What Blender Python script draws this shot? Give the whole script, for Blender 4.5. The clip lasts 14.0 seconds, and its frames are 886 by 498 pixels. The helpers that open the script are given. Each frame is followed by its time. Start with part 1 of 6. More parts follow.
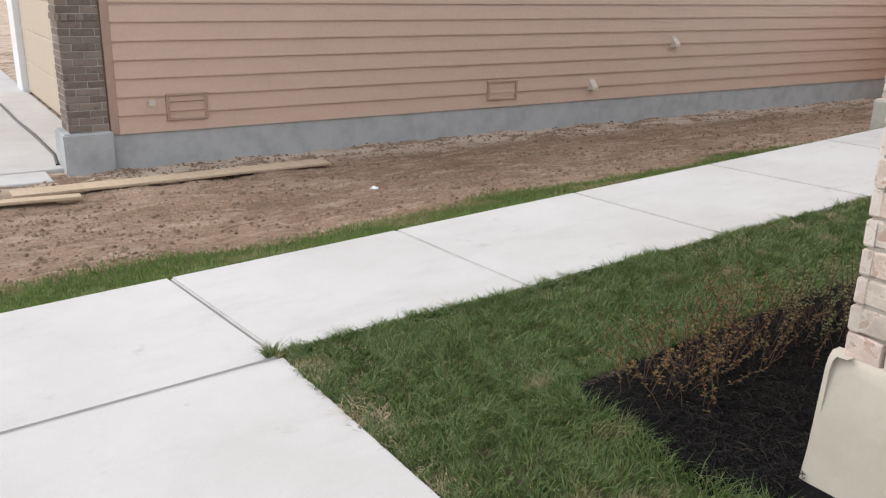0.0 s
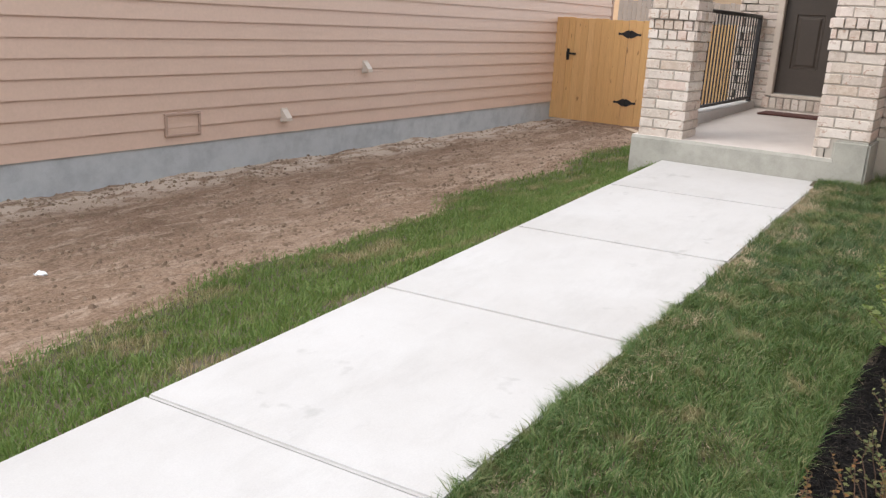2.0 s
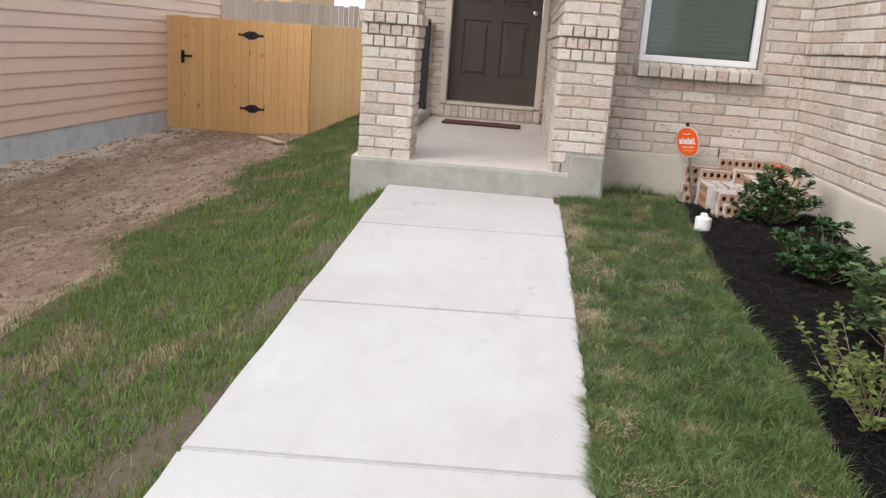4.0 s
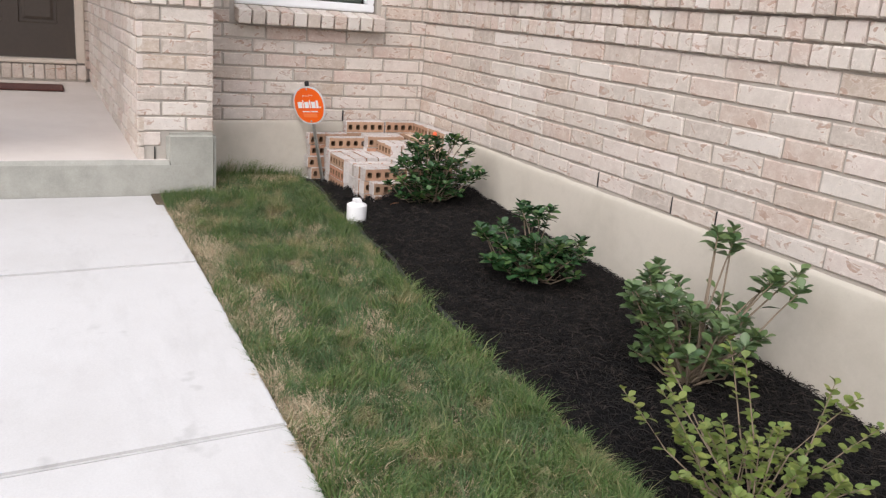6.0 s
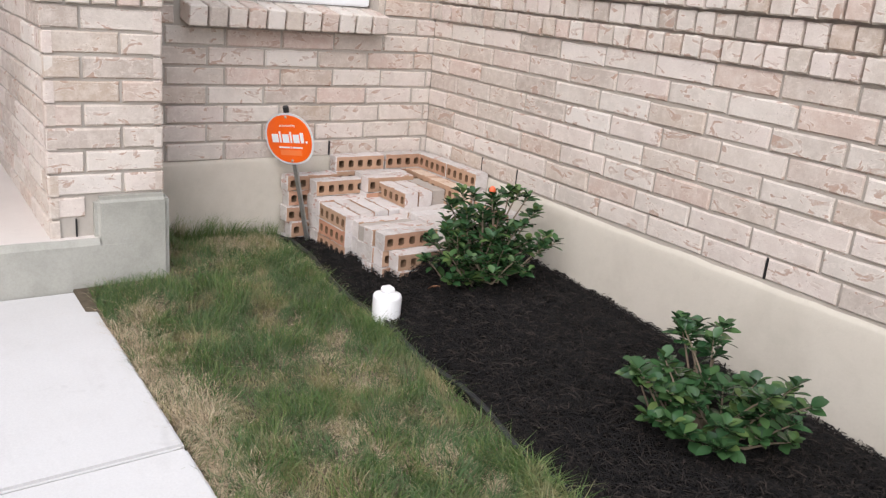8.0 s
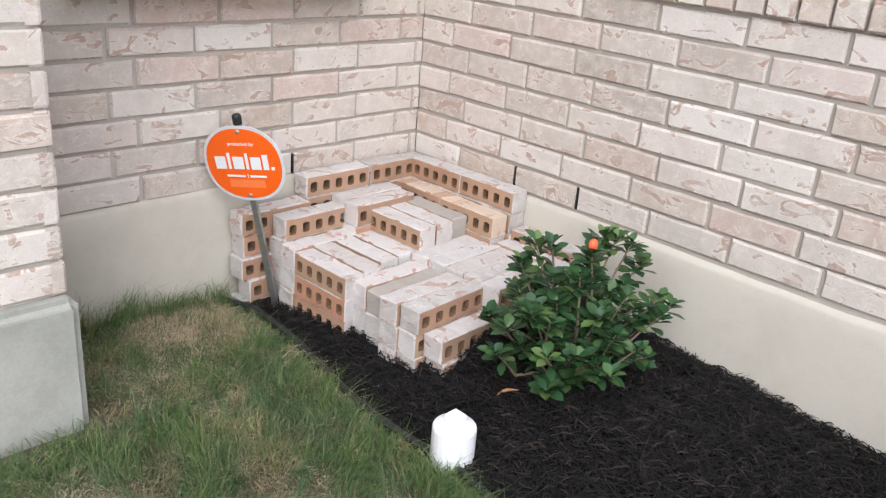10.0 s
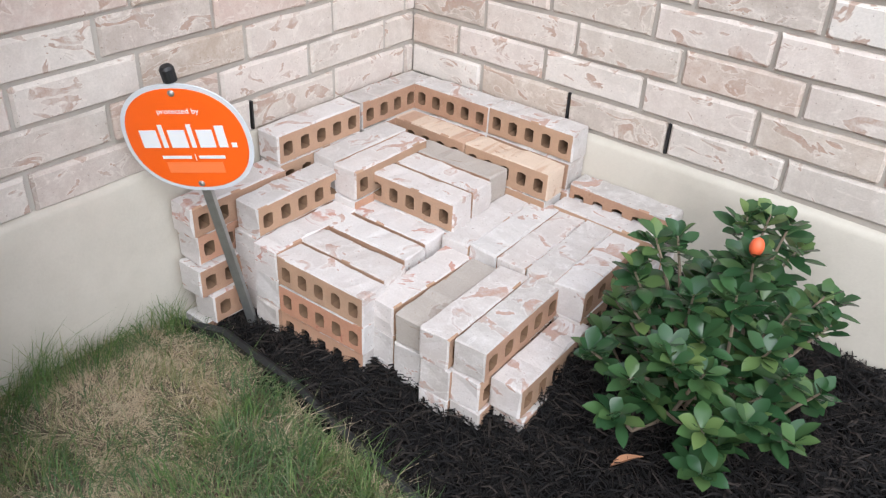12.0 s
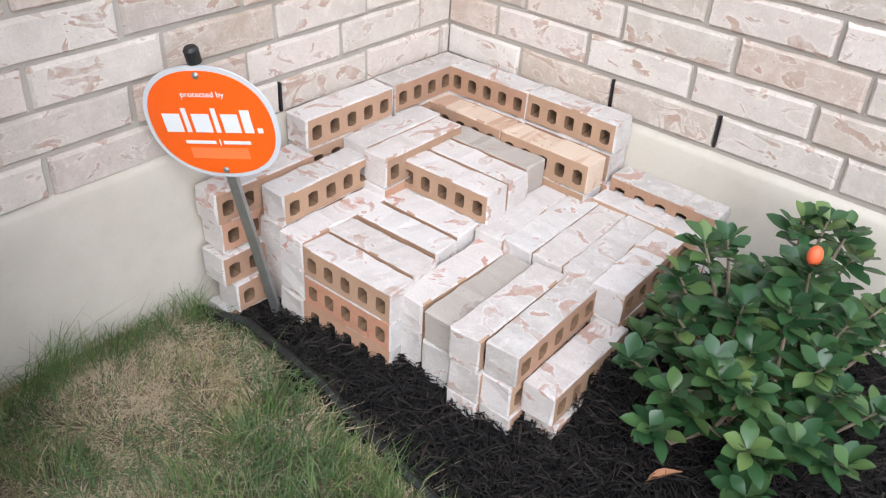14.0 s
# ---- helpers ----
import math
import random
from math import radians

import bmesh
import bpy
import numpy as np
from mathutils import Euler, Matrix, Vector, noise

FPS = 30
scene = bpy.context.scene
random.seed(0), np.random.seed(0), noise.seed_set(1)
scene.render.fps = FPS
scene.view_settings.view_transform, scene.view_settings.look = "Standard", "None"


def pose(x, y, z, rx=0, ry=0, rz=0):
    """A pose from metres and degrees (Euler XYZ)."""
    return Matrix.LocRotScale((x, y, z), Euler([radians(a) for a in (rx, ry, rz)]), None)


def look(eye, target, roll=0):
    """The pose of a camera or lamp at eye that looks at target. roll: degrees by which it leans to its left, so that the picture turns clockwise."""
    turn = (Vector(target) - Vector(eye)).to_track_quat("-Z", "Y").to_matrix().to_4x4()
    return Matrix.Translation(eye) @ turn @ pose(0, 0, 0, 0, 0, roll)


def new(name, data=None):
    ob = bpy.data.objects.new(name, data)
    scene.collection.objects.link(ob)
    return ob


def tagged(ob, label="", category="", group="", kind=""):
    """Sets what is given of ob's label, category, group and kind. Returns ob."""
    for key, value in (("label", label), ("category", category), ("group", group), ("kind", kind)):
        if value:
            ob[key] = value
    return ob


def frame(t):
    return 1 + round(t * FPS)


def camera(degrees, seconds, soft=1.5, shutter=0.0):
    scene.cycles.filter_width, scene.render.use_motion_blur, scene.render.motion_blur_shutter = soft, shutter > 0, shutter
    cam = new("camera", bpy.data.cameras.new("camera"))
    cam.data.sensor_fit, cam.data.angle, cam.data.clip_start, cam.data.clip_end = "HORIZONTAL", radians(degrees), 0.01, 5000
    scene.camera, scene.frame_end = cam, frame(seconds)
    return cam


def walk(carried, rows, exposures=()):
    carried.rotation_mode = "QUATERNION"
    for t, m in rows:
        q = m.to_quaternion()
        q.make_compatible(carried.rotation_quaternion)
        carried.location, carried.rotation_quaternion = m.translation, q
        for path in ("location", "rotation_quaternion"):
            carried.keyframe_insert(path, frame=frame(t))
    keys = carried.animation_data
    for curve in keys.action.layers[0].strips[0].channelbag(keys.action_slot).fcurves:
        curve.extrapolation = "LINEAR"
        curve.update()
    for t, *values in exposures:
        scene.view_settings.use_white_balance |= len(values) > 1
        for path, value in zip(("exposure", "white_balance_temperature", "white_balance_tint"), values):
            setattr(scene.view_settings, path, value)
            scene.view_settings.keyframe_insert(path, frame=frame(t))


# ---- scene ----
cam = camera(55.4, 14.0, soft=1.3)
PATH = [
    (0, (0.371, -0.499, 1.419), (1.403, 1.103, 0.812), 1.2),
    (0.5, (0.468, -0.017, 1.403), (1.716, 1.429, 0.811), 1.2),
    (1, (0.662, 0.458, 1.385), (1.998, 1.825, 0.796), 3.1),
    (1.5, (0.767, 0.813, 1.396), (2.231, 2.062, 0.849), 3.3),
    (2, (0.954, 1.25, 1.356), (2.577, 2.289, 0.821), 3.3),
    (2.2, (1.018, 1.401, 1.349), (2.681, 2.374, 0.811), 3.3),
    (4.3, (1.905, 2.69, 1.311), (3.846, 2.716, 0.83), 3.9),
    (4.5, (2.013, 2.768, 1.298), (3.952, 2.713, 0.809), 3.6),
    (5, (2.359, 2.859, 1.317), (4.266, 2.499, 0.836), 3.6),
    (5.5, (2.726, 2.913, 1.336), (4.514, 2.176, 0.827), 4.0),
    (6, (3.15, 2.837, 1.348), (4.862, 1.96, 0.803), 4.6),
    (6.5, (3.524, 2.859, 1.37), (5.203, 1.919, 0.826), 4.3),
    (7, (3.905, 2.847, 1.381), (5.541, 1.838, 0.828), 4.6),
    (7.5, (4.293, 2.791, 1.408), (5.906, 1.76, 0.831), 5.5),
    (7.7, (4.444, 2.816, 1.413), (6.036, 1.754, 0.83), 5.5),
    (9.8, (5.811, 2.636, 1.45), (7.106, 1.299, 0.72), 5.0),
    (10, (5.92, 2.559, 1.44), (7.197, 1.215, 0.69), 4.9),
    (10.5, (6.132, 2.438, 1.428), (7.355, 1.086, 0.604), 5.0),
    (11, (6.348, 2.392, 1.424), (7.433, 0.979, 0.515), 3.9),
    (11.5, (6.5, 2.311, 1.406), (7.511, 0.893, 0.422), 4.0),
    (12, (6.639, 2.156, 1.394), (7.666, 0.806, 0.335), 3.0),
    (12.5, (6.69, 2.114, 1.385), (7.711, 0.81, 0.264), 1.4),
    (13, (6.696, 2.107, 1.381), (7.697, 0.803, 0.243), 1.3),
    (13.5, (6.69, 2.095, 1.387), (7.688, 0.783, 0.254), 1.9),
    (14, (6.696, 2.097, 1.386), (7.752, 0.815, 0.271), 3.3),
]
walk(cam, [(t, look(eye, target, roll)) for t, eye, target, roll in PATH],
     exposures=[(0, -0.16, 6500, 11), (1, 0.08, 6500, 11), (2, 0.15, 6500, 11), (4.5, 0.02, 6450, 12), (5.5, 0.1, 6400, 13), (6.5, 0.19, 6350, 13), (7.5, 0.23, 6300, 13), (10, 0.42, 5950, 10), (12, 0.51, 5840, 9), (14, 0.6, 5820, 9)])

# ---------------------------------------------------------------- world and light
world = bpy.data.worlds.new("sky")
scene.world = world
world.use_nodes = True
wn = world.node_tree
sky = wn.nodes.new("ShaderNodeTexSky")
sky.sky_type, sky.sun_disc = "NISHITA", False
SUN_EL, SUN_AZ = radians(40), radians(-42)   # azimuth from +y towards +x
sky.sun_elevation, sky.sun_rotation = SUN_EL, SUN_AZ
sky.air_density, sky.dust_density, sky.ozone_density = 1.0, 4.0, 1.0
bg = wn.nodes["Background"]
bg.inputs["Strength"].default_value = 0.15
soft_sky = wn.nodes.new("ShaderNodeMixRGB")
soft_sky.inputs["Fac"].default_value = 0.7
soft_sky.inputs["Color2"].default_value = (11.3, 11.5, 11.9, 1)
wn.links.new(sky.outputs["Color"], soft_sky.inputs["Color1"])
wn.links.new(soft_sky.outputs["Color"], bg.inputs["Color"])
sun = new("sun", bpy.data.lights.new("sun", "SUN"))
sun.data.energy, sun.data.angle, sun.data.color = 1.5, radians(50), (1.0, 0.96, 0.91)
sun_dir = Vector((math.sin(SUN_AZ) * math.cos(SUN_EL), math.cos(SUN_AZ) * math.cos(SUN_EL), math.sin(SUN_EL)))
sun.matrix_world = look(sun_dir * 50, (0, 0, 0))

# ---------------------------------------------------------------- materials
def material(name, rough=0.8, metal=0.0):
    m = bpy.data.materials.new(name)
    m.use_nodes = True
    b = m.node_tree.nodes["Principled BSDF"]
    b.inputs["Roughness"].default_value, b.inputs["Metallic"].default_value = rough, metal
    return m, m.node_tree, b


def pos(nt, scale=(1, 1, 1)):
    g = nt.nodes.new("ShaderNodeNewGeometry")
    mp = nt.nodes.new("ShaderNodeMapping")
    mp.inputs["Scale"].default_value = scale
    nt.links.new(g.outputs["Position"], mp.inputs["Vector"])
    return mp.outputs["Vector"]


def noise_tex(nt, vec, scale, detail=4, rough=0.6):
    n = nt.nodes.new("ShaderNodeTexNoise")
    n.inputs["Scale"].default_value, n.inputs["Detail"].default_value, n.inputs["Roughness"].default_value = scale, detail, rough
    nt.links.new(vec, n.inputs["Vector"])
    return n.outputs["Fac"]


def ramp(nt, fac, stops):
    r = nt.nodes.new("ShaderNodeValToRGB")
    els = r.color_ramp.elements
    while len(els) < len(stops):
        els.new(0.5)
    for e, (p, c) in zip(els, stops):
        e.position = p
        e.color = (*c, 1) if len(c) == 3 else c
    nt.links.new(fac, r.inputs["Fac"])
    return r.outputs["Color"]


def mix(nt, fac, a, b, kind="MIX"):
    n = nt.nodes.new("ShaderNodeMixRGB")
    n.blend_type = kind
    for s, v in ((n.inputs["Fac"], fac), (n.inputs["Color1"], a), (n.inputs["Color2"], b)):
        if isinstance(v, (int, float)):
            s.default_value = v
        elif isinstance(v, tuple):
            s.default_value = (*v, 1)
        else:
            nt.links.new(v, s)
    return n.outputs["Color"]


def bump(nt, b, height, strength=0.3, dist=0.004):
    n = nt.nodes.new("ShaderNodeBump")
    n.inputs["Strength"].default_value, n.inputs["Distance"].default_value = strength, dist
    nt.links.new(height, n.inputs["Height"])
    nt.links.new(n.outputs["Normal"], b.inputs["Normal"])


def piece_random(nt):
    """A number of its own for each piece, whether it is an object or an island of a joined mesh."""
    o = nt.nodes.new("ShaderNodeObjectInfo")
    g = nt.nodes.new("ShaderNodeNewGeometry")
    a = nt.nodes.new("ShaderNodeMath")
    a.operation = "ADD"
    nt.links.new(o.outputs["Random"], a.inputs[0])
    nt.links.new(g.outputs["Random Per Island"], a.inputs[1])
    f = nt.nodes.new("ShaderNodeMath")
    f.operation = "FRACT"
    nt.links.new(a.outputs[0], f.inputs[0])
    return f.outputs[0]


def simple(name, col, rough=0.6, metal=0.0, var=0.12, scale=20, bumpy=0.1):
    m, nt, b = material(name, rough, metal)
    v = pos(nt)
    n1, n2 = noise_tex(nt, v, scale), noise_tex(nt, v, scale * 0.12, 3)
    lo, hi = tuple(c * (1 - var) for c in col), tuple(min(1, c * (1 + var)) for c in col)
    c = ramp(nt, n1, [(0.3, lo), (0.7, hi)])
    c = mix(nt, 0.35, c, ramp(nt, n2, [(0.3, lo), (0.7, hi)]))
    nt.links.new(c, b.inputs["Base Color"])
    if bumpy:
        bump(nt, b, n1, bumpy)
    return m


def concrete(name, col, stain, scale=1.0, rough=0.85, speck=0.05, smudge=0.0):
    m, nt, b = material(name, rough)
    v = pos(nt)
    broad = noise_tex(nt, v, 1.3 * scale, 5, 0.65)
    midn = noise_tex(nt, v, 9 * scale, 5, 0.7)
    fine = noise_tex(nt, v, 160, 3, 0.7)
    c = ramp(nt, broad, [(0.3, stain), (0.55, col), (0.8, tuple(min(1, x * 1.05) for x in col))])
    c = mix(nt, ramp(nt, midn, [(0.5, (0, 0, 0)), (0.85, (0.4, 0.4, 0.4))]), c, stain)
    c = mix(nt, ramp(nt, midn, [(0.2, (0.25, 0.25, 0.25)), (0.4, (0, 0, 0))]), c, tuple(x * 0.8 for x in stain))
    if smudge:
        small = noise_tex(nt, v, 5.5, 3, 0.6)
        c = mix(nt, ramp(nt, small, [(0.66, (0, 0, 0)), (0.74, (smudge,) * 3)]), c, tuple(x * 0.6 for x in stain))
        worn = noise_tex(nt, pos(nt, (1, 3, 1)), 1.7, 5, 0.7)
        c = mix(nt, ramp(nt, worn, [(0.52, (0, 0, 0)), (0.7, (smudge,) * 3)]), c, tuple(x * 0.85 for x in stain))
    c = mix(nt, speck, c, ramp(nt, fine, [(0.3, (0.2, 0.2, 0.2)), (0.7, (1, 1, 1))]), "MULTIPLY")
    nt.links.new(c, b.inputs["Base Color"])
    bump(nt, b, fine, 0.25, 0.002)
    return m


def brick_material(name, whites, fleck, dark, fleck_amount=0.62, bands=None):
    """Fired brick under a thin lime wash: a tone of its own for each piece, soft clouding, torn brown smears, pits and grit."""
    m, nt, b = material(name, 0.9)
    r = piece_random(nt)

    def own(scale=(1, 1, 1)):
        add = nt.nodes.new("ShaderNodeVectorMath")
        add.operation = "MULTIPLY_ADD"
        add.inputs[1].default_value = (53.0, 31.0, 17.0)
        nt.links.new(r, add.inputs[0])
        nt.links.new(pos(nt, scale), add.inputs[2])
        return add.outputs[0]

    v = own()
    base = ramp(nt, r, [(i / (len(whites) - 1), w) for i, w in enumerate(whites)])
    n_cloud = noise_tex(nt, v, 6, 4, 0.6)
    n_wash = noise_tex(nt, v, 26, 5, 0.7)
    n_fleck = noise_tex(nt, own((0.8, 0.8, 1.5)), 15, 3, 0.55)
    n_fleck.node.inputs["Distortion"].default_value = 1.6
    n_grit = noise_tex(nt, v, 260, 3, 0.75)
    n_pit = noise_tex(nt, v, 135, 3, 0.6)
    c = mix(nt, ramp(nt, n_cloud, [(0.36, (0.45, 0.45, 0.45)), (0.56, (0, 0, 0))]), base, dark)
    c = mix(nt, ramp(nt, n_wash, [(0.42, (0, 0, 0)), (0.68, (0.5, 0.5, 0.5))]), c, tuple(min(1, x * 1.1) for x in whites[0]))
    spot = ramp(nt, n_fleck, [(fleck_amount, (0, 0, 0)), (fleck_amount + 0.022, (0.8, 0.8, 0.8))])
    torn = mix(nt, 1.0, spot, ramp(nt, n_wash, [(0.40, (0.25, 0.25, 0.25)), (0.56, (1, 1, 1))]), "MULTIPLY")
    rim = ramp(nt, n_fleck, [(fleck_amount - 0.05, (0, 0, 0)), (fleck_amount - 0.015, (0.5, 0.5, 0.5)), (fleck_amount, (0, 0, 0))])
    if bands:
        n_band = noise_tex(nt, own((1.0, 0.08, 0.08)), 26, 2, 0.5)
        c = mix(nt, ramp(nt, n_band, [(0.44, (0, 0, 0)), (0.5, (0.8, 0.8, 0.8))]), c, bands)
    c = mix(nt, rim, c, tuple(min(1, x * 1.15) for x in whites[0]))
    c = mix(nt, torn, c, fleck)
    c = mix(nt, ramp(nt, n_pit, [(0.665, (0, 0, 0)), (0.71, (0.6, 0.6, 0.6))]), c, (0.27, 0.21, 0.17))
    c = mix(nt, 0.32, c, ramp(nt, n_grit, [(0.3, (0.6, 0.58, 0.56)), (0.7, (1, 1, 1))]), "MULTIPLY")
    nt.links.new(c, b.inputs["Base Color"])
    h = mix(nt, 0.5, n_grit, mix(nt, 0.6, n_wash, torn, "SUBTRACT"))
    bump(nt, b, h, 0.45, 0.004)
    return m


M_WALLBRICK = brick_material("washed_brick", [(0.67, 0.615, 0.56), (0.54, 0.475, 0.42), (0.67, 0.59, 0.54), (0.42, 0.355, 0.305), (0.66, 0.615, 0.56), (0.60, 0.505, 0.46), (0.69, 0.645, 0.60), (0.50, 0.435, 0.375), (0.59, 0.46, 0.405), (0.47, 0.38, 0.305), (0.67, 0.615, 0.565)],
                             (0.40, 0.265, 0.20), (0.49, 0.43, 0.38), 0.60)
M_PILEBRICK = brick_material("washed_brick_face", [(0.62, 0.595, 0.58), (0.50, 0.465, 0.44), (0.63, 0.58, 0.56), (0.66, 0.635, 0.62), (0.40, 0.365, 0.335), (0.60, 0.545, 0.52)],
                             (0.42, 0.25, 0.185), (0.47, 0.425, 0.395), 0.59)
M_PILEREDDISH = brick_material("flaking_brick_face", [(0.63, 0.59, 0.57), (0.58, 0.525, 0.50), (0.66, 0.63, 0.615)], (0.46, 0.20, 0.135), (0.54, 0.47, 0.43), 0.575)
M_PILEGREY = brick_material("smoky_brick_face", [(0.40, 0.36, 0.32), (0.45, 0.405, 0.365)], (0.30, 0.24, 0.20), (0.36, 0.32, 0.285), 0.62)
M_CLAY = brick_material("raw_clay", [(0.42, 0.26, 0.165), (0.45, 0.30, 0.20), (0.41, 0.235, 0.155), (0.38, 0.25, 0.165)], (0.33, 0.20, 0.13), (0.32, 0.20, 0.13), 0.68)
M_CLAYTOP = brick_material("banded_clay", [(0.50, 0.34, 0.24), (0.56, 0.42, 0.32), (0.47, 0.30, 0.21)], (0.40, 0.24, 0.16), (0.44, 0.28, 0.19), 0.64, (0.66, 0.54, 0.43))
M_CLAYRED = brick_material("red_clay", [(0.48, 0.24, 0.15), (0.52, 0.30, 0.20), (0.46, 0.30, 0.20)], (0.40, 0.16, 0.10), (0.36, 0.20, 0.13), 0.66)
# raw clay darkened in colour to give the shade inside the brick cores
M_CORESHADE = simple("core_hole_shade", (0.20, 0.12, 0.07), 0.95)
M_MORTAR = concrete("mortar", (0.43, 0.395, 0.35), (0.36, 0.325, 0.285), 4, 0.95)
M_PALEMORTAR = concrete("pale_mortar", (0.50, 0.48, 0.45), (0.42, 0.40, 0.37), 4, 0.95)
M_WALK = concrete("pale_concrete", (0.56, 0.553, 0.547), (0.50, 0.487, 0.475), 0.8, 0.9, 0.1, 0.35)
M_PORCH = concrete("porch_concrete", (0.64, 0.59, 0.55), (0.575, 0.52, 0.48), 0.8, 0.8)
M_PARGE = concrete("parged_concrete", (0.535, 0.495, 0.425), (0.43, 0.395, 0.33), 1.6, 0.9)
M_PARGEGREY = concrete("grey_parged_concrete", (0.40, 0.395, 0.355), (0.29, 0.29, 0.255), 3.0, 0.9, 0.15)
M_SLAB = concrete("blue_grey_concrete", (0.47, 0.49, 0.50), (0.36, 0.375, 0.385), 2.4, 0.9, 0.2)
M_SIDING = simple("brown_siding_paint", (0.58, 0.42, 0.333), 0.42, 0, 0.06, 30, 0.08)
M_TRIM = simple("brown_trim_paint", (0.40, 0.28, 0.22), 0.6, 0, 0.06, 30, 0.08)
M_BLACKMETAL = simple("black_metal", (0.02, 0.02, 0.022), 0.45, 0.3, 0.2)
M_GALV = simple("galvanised_metal", (0.42, 0.43, 0.42), 0.4, 0.85, 0.15, 60)
M_WHITE = simple("white_vinyl", (0.78, 0.80, 0.82), 0.4, 0, 0.03)
M_PVC = simple("white_pvc", (0.84, 0.84, 0.85), 0.35, 0, 0.02, 30, 0.03)
M_FRAME = simple("beige_door_frame", (0.60, 0.53, 0.46), 0.5, 0, 0.05)
M_DOOR = simple("dark_brown_door_paint", (0.060, 0.047, 0.038), 0.45, 0, 0.1, 40, 0.05)
M_MAT = simple("dark_red_doormat", (0.10, 0.040, 0.032), 0.95, 0, 0.4, 120, 0.6)
M_BLIND = simple("grey_green_blind", (0.13, 0.17, 0.15), 0.5, 0, 0.08)
M_BLACKPLASTIC = simple("black_plastic", (0.012, 0.012, 0.013), 0.5, 0, 0.3)
M_ORANGE = simple("orange_sign_face", (0.90, 0.13, 0.008), 0.3, 0, 0.03, 8, 0)
M_SIGNWHITE = simple("white_print", (0.80, 0.82, 0.84), 0.35, 0, 0.02, 8, 0)
M_SIGNPALE = simple("pale_orange_print", (0.92, 0.22, 0.06), 0.35, 0, 0.03, 8, 0)
M_SIGNRIM = simple("grey_sign_rim", (0.62, 0.65, 0.68), 0.35, 0.0, 0.04)
M_BRASS = simple("satin_nickel", (0.55, 0.52, 0.47), 0.25, 0.9, 0.05)
M_GDOOR = simple("beige_door_panel", (0.52, 0.43, 0.33), 0.55, 0, 0.05)
M_FARWALL = simple("tan_far_wall", (0.55, 0.38, 0.24), 0.8, 0, 0.08, 4)
M_PLANK = simple("weathered_plank", (0.50, 0.39, 0.28), 0.9, 0, 0.2, 25, 0.5)
M_ROOF = simple("grey_shingle", (0.14, 0.13, 0.12), 0.95, 0, 0.3, 30, 0.5)


def wood(name, cols, knot, grain_axis=(14, 14, 0.6)):
    m, nt, b = material(name, 0.85)
    r = piece_random(nt)
    base = ramp(nt, r, [(i / (len(cols) - 1), c) for i, c in enumerate(cols)])
    g = noise_tex(nt, pos(nt, grain_axis), 6, 5, 0.65)
    k = noise_tex(nt, pos(nt, (7, 7, 2.4)), 2.1, 2, 0.4)
    c = mix(nt, ramp(nt, g, [(0.35, (0.55, 0.55, 0.55)), (0.62, (0, 0, 0))]), base, tuple(x * 0.68 for x in cols[0]))
    c = mix(nt, ramp(nt, k, [(0.70, (0, 0, 0)), (0.75, (0.8, 0.8, 0.8))]), c, knot)
    nt.links.new(c, b.inputs["Base Color"])
    bump(nt, b, g, 0.3, 0.003)
    return m


M_FENCE = wood("new_pine_boards", [(0.72, 0.43, 0.175), (0.68, 0.395, 0.16), (0.76, 0.47, 0.205), (0.70, 0.415, 0.18)], (0.26, 0.13, 0.05))
M_OLDFENCE = wood("weathered_grey_boards", [(0.30, 0.26, 0.23), (0.36, 0.31, 0.27), (0.26, 0.23, 0.2)], (0.15, 0.12, 0.1))


